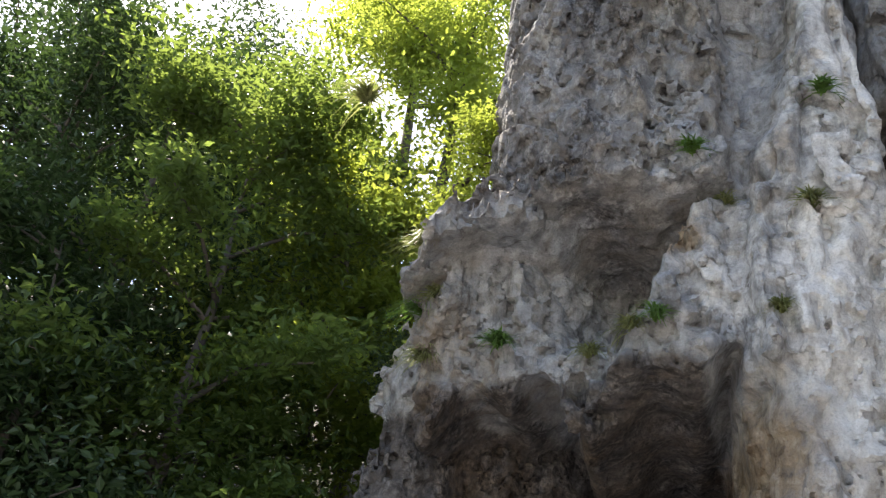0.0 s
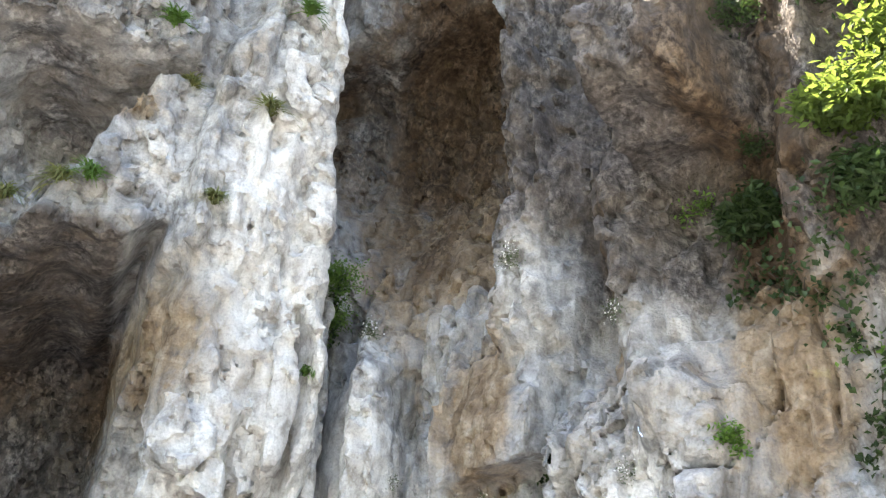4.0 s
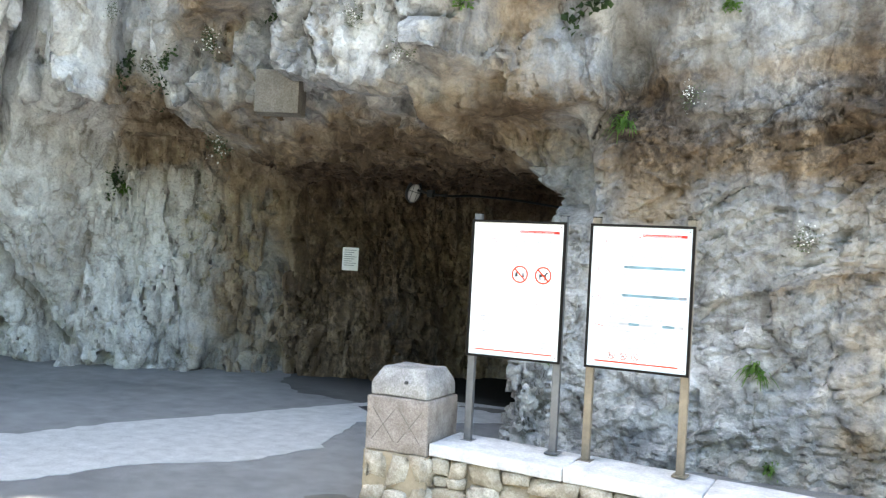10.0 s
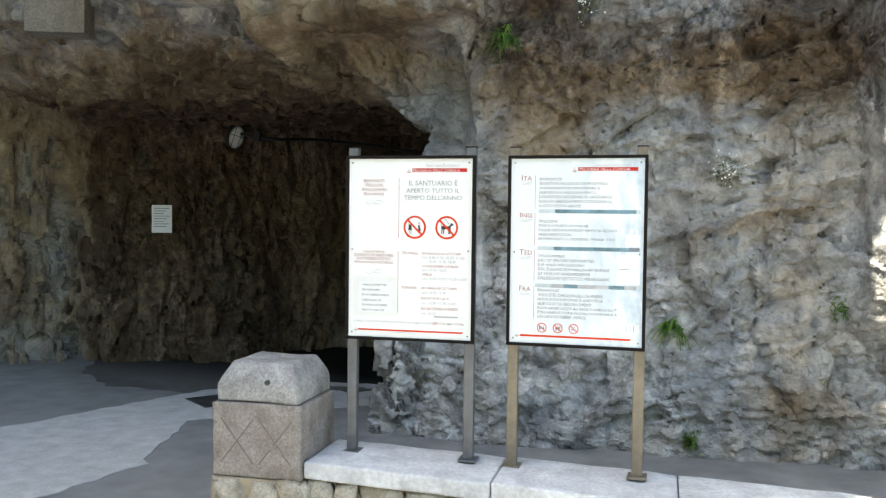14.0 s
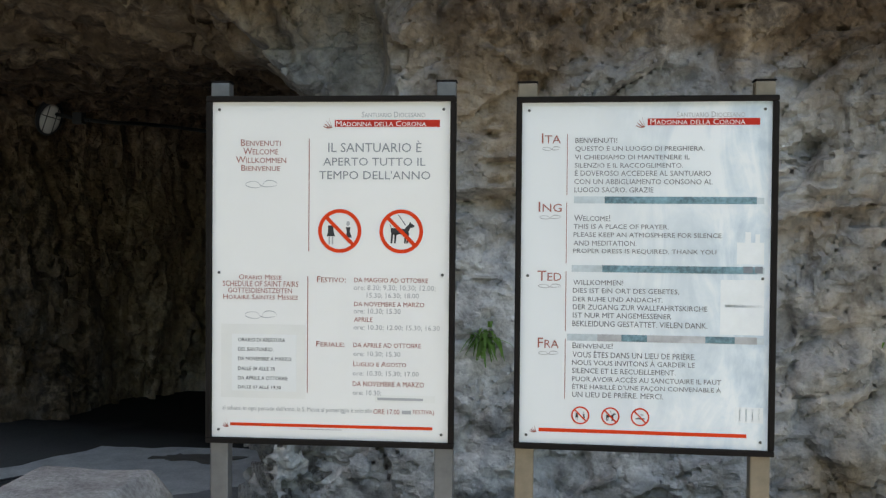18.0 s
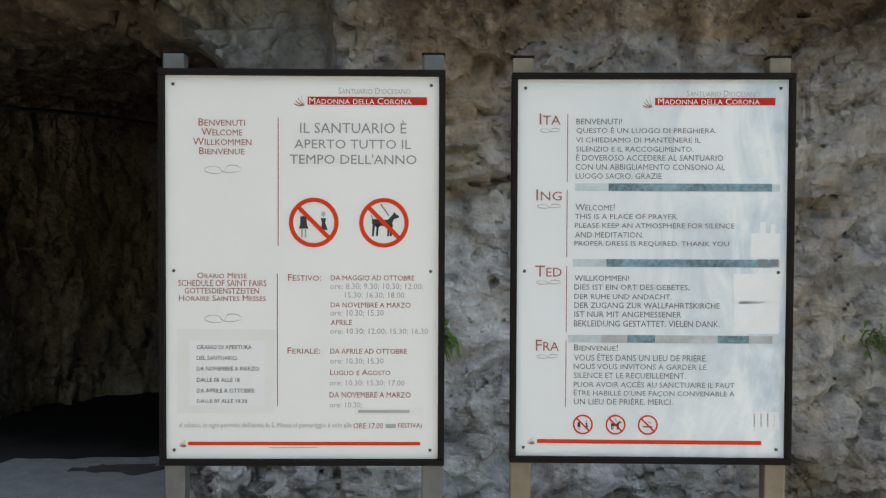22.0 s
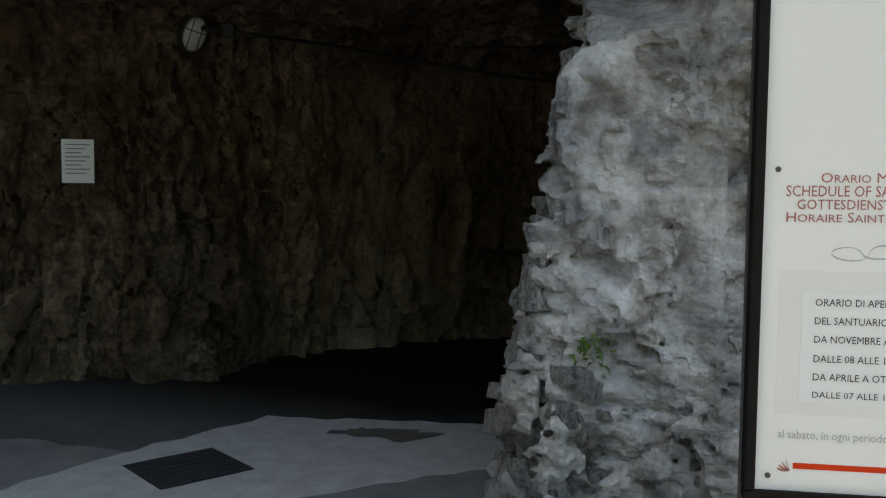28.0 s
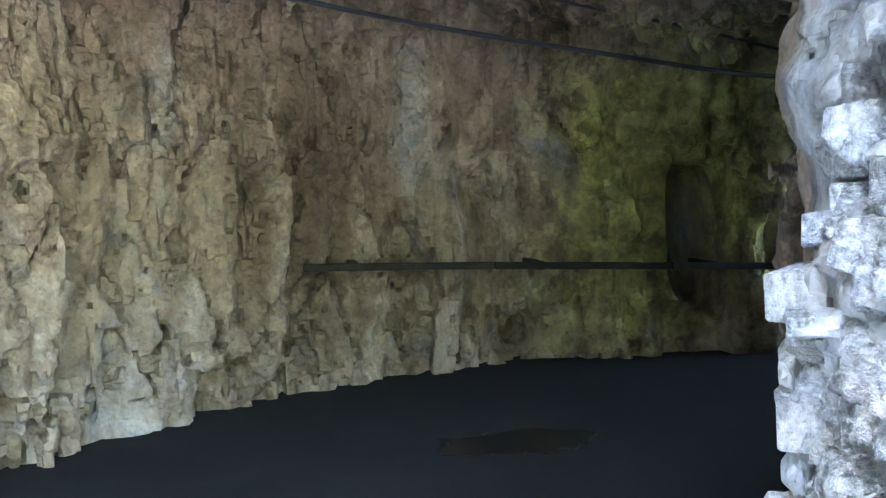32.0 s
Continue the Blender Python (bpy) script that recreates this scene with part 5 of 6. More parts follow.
# wooded slope to the left, behind the buttress
SOIL = plain("forest_floor", (0.05, 0.045, 0.03), 0.95, vary=0.5, scale=3, bump=0.8)
gx, gy = np.meshgrid(np.linspace(-60, -11.5, 60), np.linspace(-46, 14, 70), indexing="ij")
gz = 0.75 * np.maximum(-gx - 12.5, 0) + 0.6 * np.sin(gx * 0.7) * np.cos(gy * 0.5) - 0.25
gz = np.minimum(gz, 26)
idx = np.arange(gx.size).reshape(gx.shape)
quads = np.stack([idx[:-1, :-1], idx[1:, :-1], idx[1:, 1:], idx[:-1, 1:]], -1).reshape(-1, 4)
tagged(new("ground_slope", mesh_of("ground_slope", np.stack([gx, gy, gz], -1).reshape(-1, 3), quads, SOIL, True)), "steep shaded woodland slope", "slope", kind="structure")
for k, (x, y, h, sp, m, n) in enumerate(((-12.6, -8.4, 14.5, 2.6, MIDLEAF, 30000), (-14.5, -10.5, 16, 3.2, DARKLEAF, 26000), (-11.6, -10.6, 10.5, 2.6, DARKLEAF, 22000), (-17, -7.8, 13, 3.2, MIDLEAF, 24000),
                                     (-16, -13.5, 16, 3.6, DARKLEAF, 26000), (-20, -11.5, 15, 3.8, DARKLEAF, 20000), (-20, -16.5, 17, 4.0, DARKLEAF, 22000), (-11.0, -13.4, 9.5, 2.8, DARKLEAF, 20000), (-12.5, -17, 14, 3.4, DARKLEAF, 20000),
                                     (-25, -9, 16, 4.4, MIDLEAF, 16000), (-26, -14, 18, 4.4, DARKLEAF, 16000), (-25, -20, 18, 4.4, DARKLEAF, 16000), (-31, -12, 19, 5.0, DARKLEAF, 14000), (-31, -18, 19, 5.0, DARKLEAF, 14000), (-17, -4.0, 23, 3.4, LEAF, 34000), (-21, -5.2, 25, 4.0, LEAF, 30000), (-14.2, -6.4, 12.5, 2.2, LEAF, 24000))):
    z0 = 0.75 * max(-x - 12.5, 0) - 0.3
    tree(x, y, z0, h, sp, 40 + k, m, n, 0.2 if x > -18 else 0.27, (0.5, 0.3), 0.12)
# undergrowth below the trees
for k in range(16):
    rs = np.random.RandomState(900 + k)
    x, y = rs.uniform(-14.5, -10.8), rs.uniform(-15.5, -7.0)
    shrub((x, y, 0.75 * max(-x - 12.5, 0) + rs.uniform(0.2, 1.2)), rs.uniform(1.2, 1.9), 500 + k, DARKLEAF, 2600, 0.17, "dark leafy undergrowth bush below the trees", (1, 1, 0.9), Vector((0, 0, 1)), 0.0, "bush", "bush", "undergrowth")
# bushes crowding the corner of the buttress and the top ledges
for k, (s, z, r, m, n) in enumerate(((13.3, 11.6, 1.0, LEAF, 2600), (13.9, 9.6, 1.0, LEAF, 2400), (14.5, 12.5, 1.3, LEAF, 3000), (13.0, 13.6, 1.1, LEAF, 2600), (15.2, 10.2, 1.3, LEAF, 2600), (15.5, 7.6, 1.1, DARKLEAF, 2000),
                                     (9.2, 13.0, 1.15, DARKLEAF, 3600), (8.6, 13.6, 0.6, LEAF, 1200), (5.2, 13.2, 1.0, DARKLEAF, 1800), (6.6, 7.0, 0.5, FERN, 1400), (6.45, 6.5, 0.4, FERN, 900),
                                     (0.3, 8.1, 0.6, DARKLEAF, 1200), (-0.8, 8.0, 0.8, DARKLEAF, 1600), (-1.8, 8.3, 1.0, DARKLEAF, 2200), (0.5, 6.9, 0.3, DARKLEAF, 400),
                                     (0.84, 4.0, 0.24, FERN, 600), (1.3, 6.6, 0.3, FERN, 300))):
    p, n0 = on_rock(s, z)
    shrub(p, r, 200 + k, m, n, 0.10 if r > 0.6 else 0.055, out=n0, hang=0.2 if r > 0.6 else 0.6)
# trees that lean out from the wooded ledge over the open wall; those past s -2 are unseen, added to shade it
for k, (s, z, r) in enumerate(((-1.4, 8.4, 0.8), (-2.2, 8.4, 1.2), (-3.6, 8.5, 1.5), (-5.0, 8.5, 1.5))):
    p, n0 = on_rock(s, z)
    p = p + n0 * (0.5 - 0.25 * s)
    shrub(p, r, 640 + k, DARKLEAF, 4200, 0.13, "leafy tree leaning out from a wooded rock ledge", (1, 1, 0.7), n0 * 0.7, 0.15, "ledge_tree", "tree", "trees on the ledge")
for k, (s, z, out, r, m) in enumerate(((-0.6, 6.5, 0.2, 0.5, MIDLEAF), (-1.1, 6.8, 0.3, 0.7, MIDLEAF), (-1.7, 6.8, 0.4, 0.9, DARKLEAF), (-2.5, 7.2, 0.5, 1.0, MIDLEAF), (0.7, 6.2, 0.15, 0.4, DARKLEAF), (-0.7, 5.9, 0.15, 0.45, DARKLEAF))):
    p, n0 = on_rock(s, z)
    shrub(p + n0 * out * 0.5, r, 680 + k, m, 3400, 0.10, "dark leafy bush hanging from the shaded rock ledge", (1, 1, 0.8), n0 * 0.8, 0.25, "bush", "bush", "bushes on the ledge")
# ivy that trails down the open wall, and short strands over the brow
def vine(path, seed, leafmat=DARKLEAF, size=0.05, per=26, spread=0.09, label="trailing strand of ivy on bare limestone"):
    """A stem that follows the rock from point to point, with leaves in uneven clumps along it."""
    rs = np.random.RandomState(seed)
    pts = []
    for (sa, za), (sb, zb) in zip(path, path[1:]):
        n = max(2, int(math.hypot(sb - sa, zb - za) / 0.13))
        for i in range(n):
            q = i / n
            pts.append(on_rock(sa + (sb - sa) * q + rs.normal(0, 0.035), za + (zb - za) * q + rs.normal(0, 0.03)))
    base = pts[0][0].copy()
    top = thing("ivy", *base, label, "ivy", "ivy on the cliff")
    bm = bmesh.new()
    for (a, na), (b, nb) in zip(pts, pts[1:]):
        if (a - b).length < 0.6:
            stick(bm, a + na * 0.015 - base, b + nb * 0.015 - base, 0.007, 0.006, 5)
    part("stem", bm, BARK, top)
    cen = []
    for a, na in pts:
        k = int(per * rs.uniform(0.2, 1.7))
        r = spread * rs.uniform(0.5, 1.4)
        cen.append(np.array(a - base + na * 0.05) + rs.normal(0, 1, (k, 3)) * np.array([r, 0.35 * r, 1.2 * r]))
    cen = np.concatenate(cen)
    v, q = leaves(cen, rs.uniform(0.6, 1.3, len(cen)) * size, rs, 0.5, 0.75)
    ob = tagged(new("foliage", mesh_of("foliage", v, q, leafmat)), kind="stuff")
    ob.parent = top
    return top


vine(((0.75, 5.75), (0.45, 5.45), (0.1, 5.2), (-0.12, 4.9), (-0.2, 4.55), (-0.3, 4.2), (-0.22, 3.9), (0.05, 3.72)), 261, DARKLEAF, 0.07, 44, 0.12)
vine(((-0.2, 5.75), (-0.25, 5.3), (-0.15, 4.95)), 262, DARKLEAF, 0.07, 40, 0.12)
vine(((0.95, 5.5), (0.7, 5.55), (0.4, 5.35)), 263, DARKLEAF, 0.07, 40, 0.1)
vine(((-0.15, 4.6), (-0.45, 4.45), (-0.6, 4.2)), 264, FERN, 0.06, 22, 0.1)
vine(((3.15, 4.02), (2.95, 4.05), (2.72, 4.16)), 265, DARKLEAF, 0.05, 44, 0.06)
vine(((5.45, 3.85), (5.5, 3.6), (5.56, 3.35)), 266, DARKLEAF, 0.05, 30, 0.06)
vine(((4.9, 3.75), (5.0, 3.5), (5.06, 3.3)), 267, DARKLEAF, 0.05, 36, 0.07)
vine(((5.72, 2.55), (5.78, 2.4), (5.85, 2.25)), 268, DARKLEAF, 0.05, 40, 0.07)
vine(((6.5, 6.9), (6.45, 6.5), (6.42, 6.1)), 269, DARKLEAF, 0.07, 60, 0.14)
# ferns and flower cushions
for k, (s, z, ln) in enumerate(((-0.41, 2.93, 0.24), (-1.62, 0.9, 0.2), (5.68, 2.36, 0.16), (-2.68, 1.08, 0.07), (-0.66, 1.07, 0.16), (0.22, 0.85, 0.05), (-1.3, 3.86, 0.1), (-1.75, 0.12, 0.06), (7.0, 5.3, 0.22))):
    p, n0 = on_rock(s, z)
    blades(p, n0, 70, ln, 300 + k, FERN, "fern", "bright green fern growing from a rock crack", 0.012, 0.9, "fern", "ferns on the cliff")
for k, (s, z, r) in enumerate(((-1.0, 3.13, 0.09), (-1.93, 1.98, 0.09), (4.7, 2.92, 0.16), (5.25, 3.75, 0.14), (4.0, 3.84, 0.12), (1.9, 3.84, 0.1), (1.3, 3.5, 0.1), (5.62, 4.2, 0.1), (1.9, 5.4, 0.1), (6.1, 6.2, 0.14), (3.3, 6.4, 0.12))):
    p, n0 = on_rock(s, z)
    flower_tuft(p, n0, r, 330 + k)
for k, (s, z, ln) in enumerate(((11.9, 7.15, 0.45), (10.75, 7.1, 0.4), (10.1, 7.05, 0.35), (9.8, 7.1, 0.4), (8.43, 7.1, 0.35), (7.95, 8.55, 0.4), (7.66, 10.2, 0.35), (13.2, 9.5, 0.6), (12.6, 9.4, 0.5), (12.4, 10.2, 0.6), (13.6, 8.6, 0.5),
                                     (12.9, 8.0, 0.5), (9.3, 9.4, 0.35), (13.1, 7.2, 0.6), (12.8, 10.8, 0.6), (13.4, 8.0, 0.7), (13.0, 8.6, 0.6), (8.95, 8.9, 0.3))):
    p, n0 = on_rock(s, z)
    blades(p, n0, 150, ln * 1.2, 360 + k, GRASS if k % 3 else FERN, width=0.011)
blades((0.81, -0.26, 0.0), (0, -0.5, 0.4), 70, 0.11, 399, FERN, "weed", "green weed growing at the foot of the parapet", 0.009, 0.7, "weed", "")
blades((0.68, -0.26, 0.0), (0.3, -0.5, 0.4), 40, 0.07, 398, GRASS, "weed", "yellowish dry weed at the foot of the parapet", 0.008, 0.7, "weed", "")

# ---- print on the boards ----
RED_INK = plain("red_brown_ink", (0.37, 0.125, 0.10), 0.5, vary=0.1)
GREY_INK = plain("print_grey", (0.19, 0.19, 0.2), 0.6, vary=0.1, spec=0.15)
HEAD_INK = plain("headline_grey", (0.27, 0.285, 0.3), 0.6, vary=0.1, spec=0.15)
PALE_INK = plain("faded_grey_print", (0.42, 0.42, 0.43), 0.5, vary=0.1)
BLACK_INK = plain("black_ink", (0.03, 0.03, 0.035), 0.5, vary=0.1)
BRIGHT_RED = plain("sign_red", (0.68, 0.05, 0.012), 0.6, vary=0.06, spec=0.12)
BANNER_RED = plain("banner_red", (0.48, 0.028, 0.018), 0.6, vary=0.06, spec=0.12)
FADED = plain("faded_picture_print", (0.79, 0.81, 0.82), 0.35, vary=0.06, scale=40)
SHADOWED = plain("dark_picture_print", (0.20, 0.22, 0.25), 0.4, vary=0.3, scale=60)
PALE_STRIP = plain("pale_photo_strip", (0.52, 0.58, 0.61), 0.4, vary=0.2, scale=60)
STRIP = plain("teal_photo_strip", (0.15, 0.255, 0.30), 0.4, vary=0.85, scale=85)
STRIP2 = plain("grey_photo_strip", (0.45, 0.45, 0.46), 0.4, vary=0.4, scale=24)
TAPE = plain("yellowed_tape", (0.79, 0.78, 0.75), 0.35, vary=0.05, scale=10)
WHITE_INK = plain("white_print", (0.82, 0.8, 0.78), 0.5, vary=0.03)
WAITING = []
# panel scale: one unit of layout is this many metres
UX, UZ = PW / 478.0, PH / 676.0


def px_a(x, y):
    return (x - 290) * UX, PZ + PH - (y - 150) * UZ


def px_b(x, y):
    return (x - 907 + 0.015 * (y - 158)) * PW / 483.0, PZ + PH - (y - 158) * PH / 669.0


def line_of_text(panel, to, words, x0, x1, y0, y1, mat, name="text_line", small=True, lift=0.0012):
    """One line of lettering, fitted to its place on the panel."""
    cu = bpy.data.curves.new(name, "FONT")
    cu.resolution_u = 2
    cu.body = words
    if small and not words.isupper():
        cu.small_caps_scale = 0.8
        for i, ch in enumerate(words):
            cu.body_format[i].use_small_caps = ch.islower()
    ob = bpy.data.objects.new(name, cu)
    scene.collection.objects.link(ob)
    WAITING.append((ob, panel, to, x0, x1, y0, y1, mat, name, lift))


def finish_text():
    bpy.context.view_layer.update()
    deps = bpy.context.evaluated_depsgraph_get()
    for ob, panel, to, x0, x1, y0, y1, mat, name, lift in WAITING:
        me = bpy.data.meshes.new_from_object(ob.evaluated_get(deps))
        n = len(me.vertices)
        co = np.zeros(3 * n, np.float32)
        me.vertices.foreach_get("co", co)
        co = co.reshape(-1, 3)
        lo, hi = co.min(0), co.max(0)
        (ax, az), (bx, bz) = to(x0, y1), to(x1, y0)
        u, v = (co[:, 0] - lo[0]) / (hi[0] - lo[0]), (co[:, 1] - lo[1]) / (hi[1] - lo[1])
        out = np.stack([ax + u * (bx - ax), np.full(n, -lift), az + v * (bz - az)], 1).astype(np.float32)
        me.vertices.foreach_set("co", out.ravel())
        me.update()
        me.materials.clear()
        me.materials.append(mat)
        me.name = name
        t = new(name, me)
        t.parent = panel
        cu = ob.data
        bpy.data.objects.remove(ob)
        bpy.data.curves.remove(cu)


def bar(panel, to, x0, x1, y0, y1, mat, name="printed_bar", lift=0.001, label=""):
    (ax, az), (bx, bz) = to(x0, y1), to(x1, y0)
    return part(name, block(ax, bx, -lift, 0.0, az, bz), mat, panel, label)


def ring(panel, to, cx, cy, r, thick, mat, name="ban_ring"):
    (ax, az), (bx, _) = to(cx, cy), to(cx + r, cy)
    ro = bx - ax
    ri = ro * (1 - thick)
    b = bmesh.new()
    n = 48
    vs = [[b.verts.new((ax + q * math.cos(2 * math.pi * k / n), -0.0014, az + q * math.sin(2 * math.pi * k / n))) for k in range(n)] for q in (ro, ri)]
    for k in range(n):
        j = (k + 1) % n
        b.faces.new((vs[0][k], vs[0][j], vs[1][j], vs[1][k]))
    h = ro * thick * 0.5
    c = math.sqrt(0.5)
    e = ri * 1.02
    quad = [(-e * c - h * c, e * c - h * c), (-e * c + h * c, e * c + h * c), (e * c + h * c, -e * c + h * c), (e * c - h * c, -e * c - h * c)]
    b.faces.new([b.verts.new((ax + x, -0.0018, az + z)) for x, z in quad])
    return part(name, b, mat, panel, "red prohibition ring with a diagonal bar")


def shape(panel, to, cx, cy, r, outline, mat, name):
    (ax, az), (bx, _) = to(cx, cy), to(cx + r, cy)
    k = bx - ax
    b = bmesh.new()
    b.faces.new([b.verts.new((ax + x * k, -0.001, az + y * k)) for x, y in outline])
    return part(name, b, mat, panel)


def dress(panel, to, cx, cy, r):
    """Two plain garment shapes under a ban ring."""
    shape(panel, to, cx, cy, r, [(-0.55, 0.25), (-0.3, 0.25), (-0.28, -0.05), (-0.22, -0.25), (-0.6, -0.25), (-0.55, -0.05)], BLACK_INK, "garment_shape")
    shape(panel, to, cx, cy, r, [(-0.52, -0.27), (-0.45, -0.27), (-0.45, -0.62), (-0.52, -0.62)], PALE_INK, "leg_shape")
    shape(panel, to, cx, cy, r, [(-0.37, -0.27), (-0.3, -0.27), (-0.3, -0.62), (-0.37, -0.62)], PALE_INK, "leg_shape")
    shape(panel, to, cx, cy, r, [(0.28, 0.18), (0.5, 0.18), (0.47, -0.02), (0.57, -0.3), (0.3, -0.3), (0.33, -0.02)], BLACK_INK, "garment_shape")
    shape(panel, to, cx, cy, r, [(0.33, 0.45), (0.45, 0.45), (0.48, 0.3), (0.39, 0.22), (0.3, 0.3)], PALE_INK, "round_shape")


def dog(panel, to, cx, cy, r):
    shape(panel, to, cx, cy, r, [(-0.45, 0.15), (0.15, 0.12), (0.35, 0.32), (0.42, 0.45), (0.48, 0.36), (0.62, 0.28), (0.6, 0.2), (0.42, 0.16), (0.3, -0.1), (0.28, -0.2), (-0.1, -0.12), (-0.28, -0.2), (-0.48, -0.05), (-0.5, 0.3), (-0.54, 0.3)], BLACK_INK, "dog_shape")
    for lx in (-0.46, -0.3, 0.16, 0.27):
        shape(panel, to, cx, cy, r, [(lx, -0.05), (lx + 0.1, -0.05), (lx + 0.05, -0.55), (lx - 0.03, -0.55)], BLACK_INK, "leg_shape")
    shape(panel, to, cx, cy, r, [(-0.15, 0.75), (-0.11, 0.77), (0.22, 0.3), (0.18, 0.27)], GREY_INK, "lead_shape")


def cigarette(panel, to, cx, cy, r):
    shape(panel, to, cx, cy, r, [(-0.5, -0.12), (0.5, -0.12), (0.5, -0.26), (-0.5, -0.26)], BLACK_INK, "cigarette_shape")
    shape(panel, to, cx, cy, r, [(0.1, 0.4), (0.4, 0.3), (0.35, 0.15), (0.0, 0.25)], PALE_INK, "smoke_shape")


def swirl(panel, to, x0, x1, y0, y1, mat=PALE_INK):
    """A calligraphic flourish: one thin ribbon."""
    b = bmesh.new()
    last = None
    for k in range(41):
        t = k / 40
        a = t * 2 * math.pi
        x = x0 + (x1 - x0) * (0.5 + 0.5 * math.cos(a * 1.0 + 0.5) * (0.65 + 0.35 * math.cos(2 * a)))
        y = y0 + (y1 - y0) * (0.45 + 0.4 * math.sin(2 * a + 0.4) * (0.5 + 0.5 * t))
        w = 0.3 + 0.5 * abs(math.sin(a * 1.5))
        p, q = to(x, y - w), to(x, y + w)
        pair = (b.verts.new((p[0], -0.001, p[1])), b.verts.new((q[0], -0.001, q[1])))
        if last:
            b.faces.new((last[0], pair[0], pair[1], last[1]))
        last = pair
    part("flourish", b, mat, panel)


def fan(panel, to, x0, x1, y0, y1):
    """A plain fan of four curved strokes."""
    for k in range(4):
        b = bmesh.new()
        last = None
        for i in range(7):
            t = i / 6
            a = radians(25 + 32 * k)
            x = x1 - (x1 - x0) * (0.15 + 0.85 * t * abs(math.cos(a * 0.6)))
            y = y1 - (y1 - y0) * t * (0.15 + 0.28 * k) + (y1 - y0) * 0.12 * math.sin(t * 3)
            w = 1.1 * (1 - 0.7 * abs(t - 0.6))
            p, q = to(x, y - w), to(x, y + w)
            pair = (b.verts.new((p[0], -0.001, p[1])), b.verts.new((q[0], -0.001, q[1])))
            if last:
                b.faces.new((last[0], pair[0], pair[1], last[1]))
            last = pair
        part("emblem_stroke", b, RED_INK, panel)


A, B = PANEL_A, PANEL_B
for words, x0, x1, y0, y1, mat in (
        ("IL SANTUARIO È", 525, 711, 227, 250, HEAD_INK), ("APERTO TUTTO IL", 515, 719, 261, 277, HEAD_INK), ("TEMPO DELL'ANNO", 507, 729, 287, 304, HEAD_INK),
        ("Benvenuti", 348, 429, 225, 238, RED_INK), ("Welcome", 353, 424, 242, 255, RED_INK), ("Willkommen", 338, 440, 259, 272, RED_INK), ("Bienvenue", 349, 428, 276, 288, RED_INK),
        ("Santuario Diocesano", 592, 718, 170, 181, PALE_INK),
        ("Orario Messe", 345, 432, 496, 506, RED_INK), ("SCHEDULE OF SAINT FAIRS", 312, 466, 509, 520, RED_INK), ("GOTTESDIENSTZEITEN", 323, 453, 523, 533, RED_INK), ("Horaire Saintes Messes", 313, 465, 536, 546, RED_INK),
        ("Festivo:", 504, 562, 498, 510, RED_INK), ("DA MAGGIO AD OTTOBRE", 579, 726, 500, 509, RED_INK), ("DA NOVEMBRE A MARZO", 579, 719, 548, 557, RED_INK), ("APRILE", 579, 616, 579, 588, RED_INK),
        ("Feriale:", 503, 560, 628, 639, RED_INK), ("DA APRILE AD OTTOBRE", 578, 713, 630, 639, RED_INK), ("Luglio e Agosto", 578, 684, 667, 677, RED_INK), ("DA NOVEMBRE A MARZO", 577, 720, 707, 717, RED_INK),
        ("ORE 17.00", 619, 671, 762, 772, RED_INK), ("FESTIVA)", 698, 740, 762, 773, RED_INK)):
    line_of_text(A, px_a, words, x0, x1, y0, y1, mat)
for words, x0, x1, y0, y1, mat in (
        ("ore: 8.30; 9.30; 10.30; 12.00;", 578, 741, 514, 526, PALE_INK), ("15.30; 16.30; 18.00", 604, 708, 530, 541, PALE_INK), ("ore: 10.30; 15.30", 578, 672, 561, 573, PALE_INK),
        ("ore: 10.30; 12.00; 15.30; 16.30", 578, 750, 594, 605, PALE_INK), ("ore: 10.30; 15.30", 578, 672, 647, 658, PALE_INK), ("ore: 10.30; 15.30; 17.00", 577, 709, 686, 697, PALE_INK), ("ore: 10.30;", 577, 634, 725, 736, PALE_INK),
        ("al sabato, in ogni periodo dell'anno, la S. Messa al pomeriggio è solo alle", 312, 616, 761, 773, PALE_INK)):
    line_of_text(A, px_a, words, x0, x1, y0, y1, mat, small=False)
bar(A, px_a, 538, 747, 186, 200, BANNER_RED, "red_banner")
line_of_text(A, px_a, "Madonna della Corona", 541, 720, 188, 199, WHITE_INK, lift=0.0016)
bar(A, px_a, 328, 737, 796, 802, BRIGHT_RED, "red_rule")
bar(A, px_a, 470, 556, 805.5, 806.6, PALE_INK, "small_print")
bar(A, px_a, 486, 487.4, 223, 448, RED_INK, "thin_rule")
bar(A, px_a, 484.5, 485.9, 498, 732, RED_INK, "thin_rule")
fan(A, px_a, 514, 536, 183, 201)
fan(A, px_a, 312, 327, 792, 804)
swirl(A, px_a, 355, 425, 305, 327)
swirl(A, px_a, 355, 425, 567, 590)
for cx, icon in ((549, dress), (672, dog)):
    icon(A, px_a, cx, 407, 43)
    ring(A, px_a, cx, 407, 43.5, 0.17, BRIGHT_RED)
bar(A, px_a, 309, 481, 596, 745, TAPE, "old_tape", 0.0006, "faint yellowed tape round the notice")
slip = bar(A, px_a, 331, 463, 616, 731, PAPER, "pasted_slip", 0.0012, "small white pasted paper slip with black print")
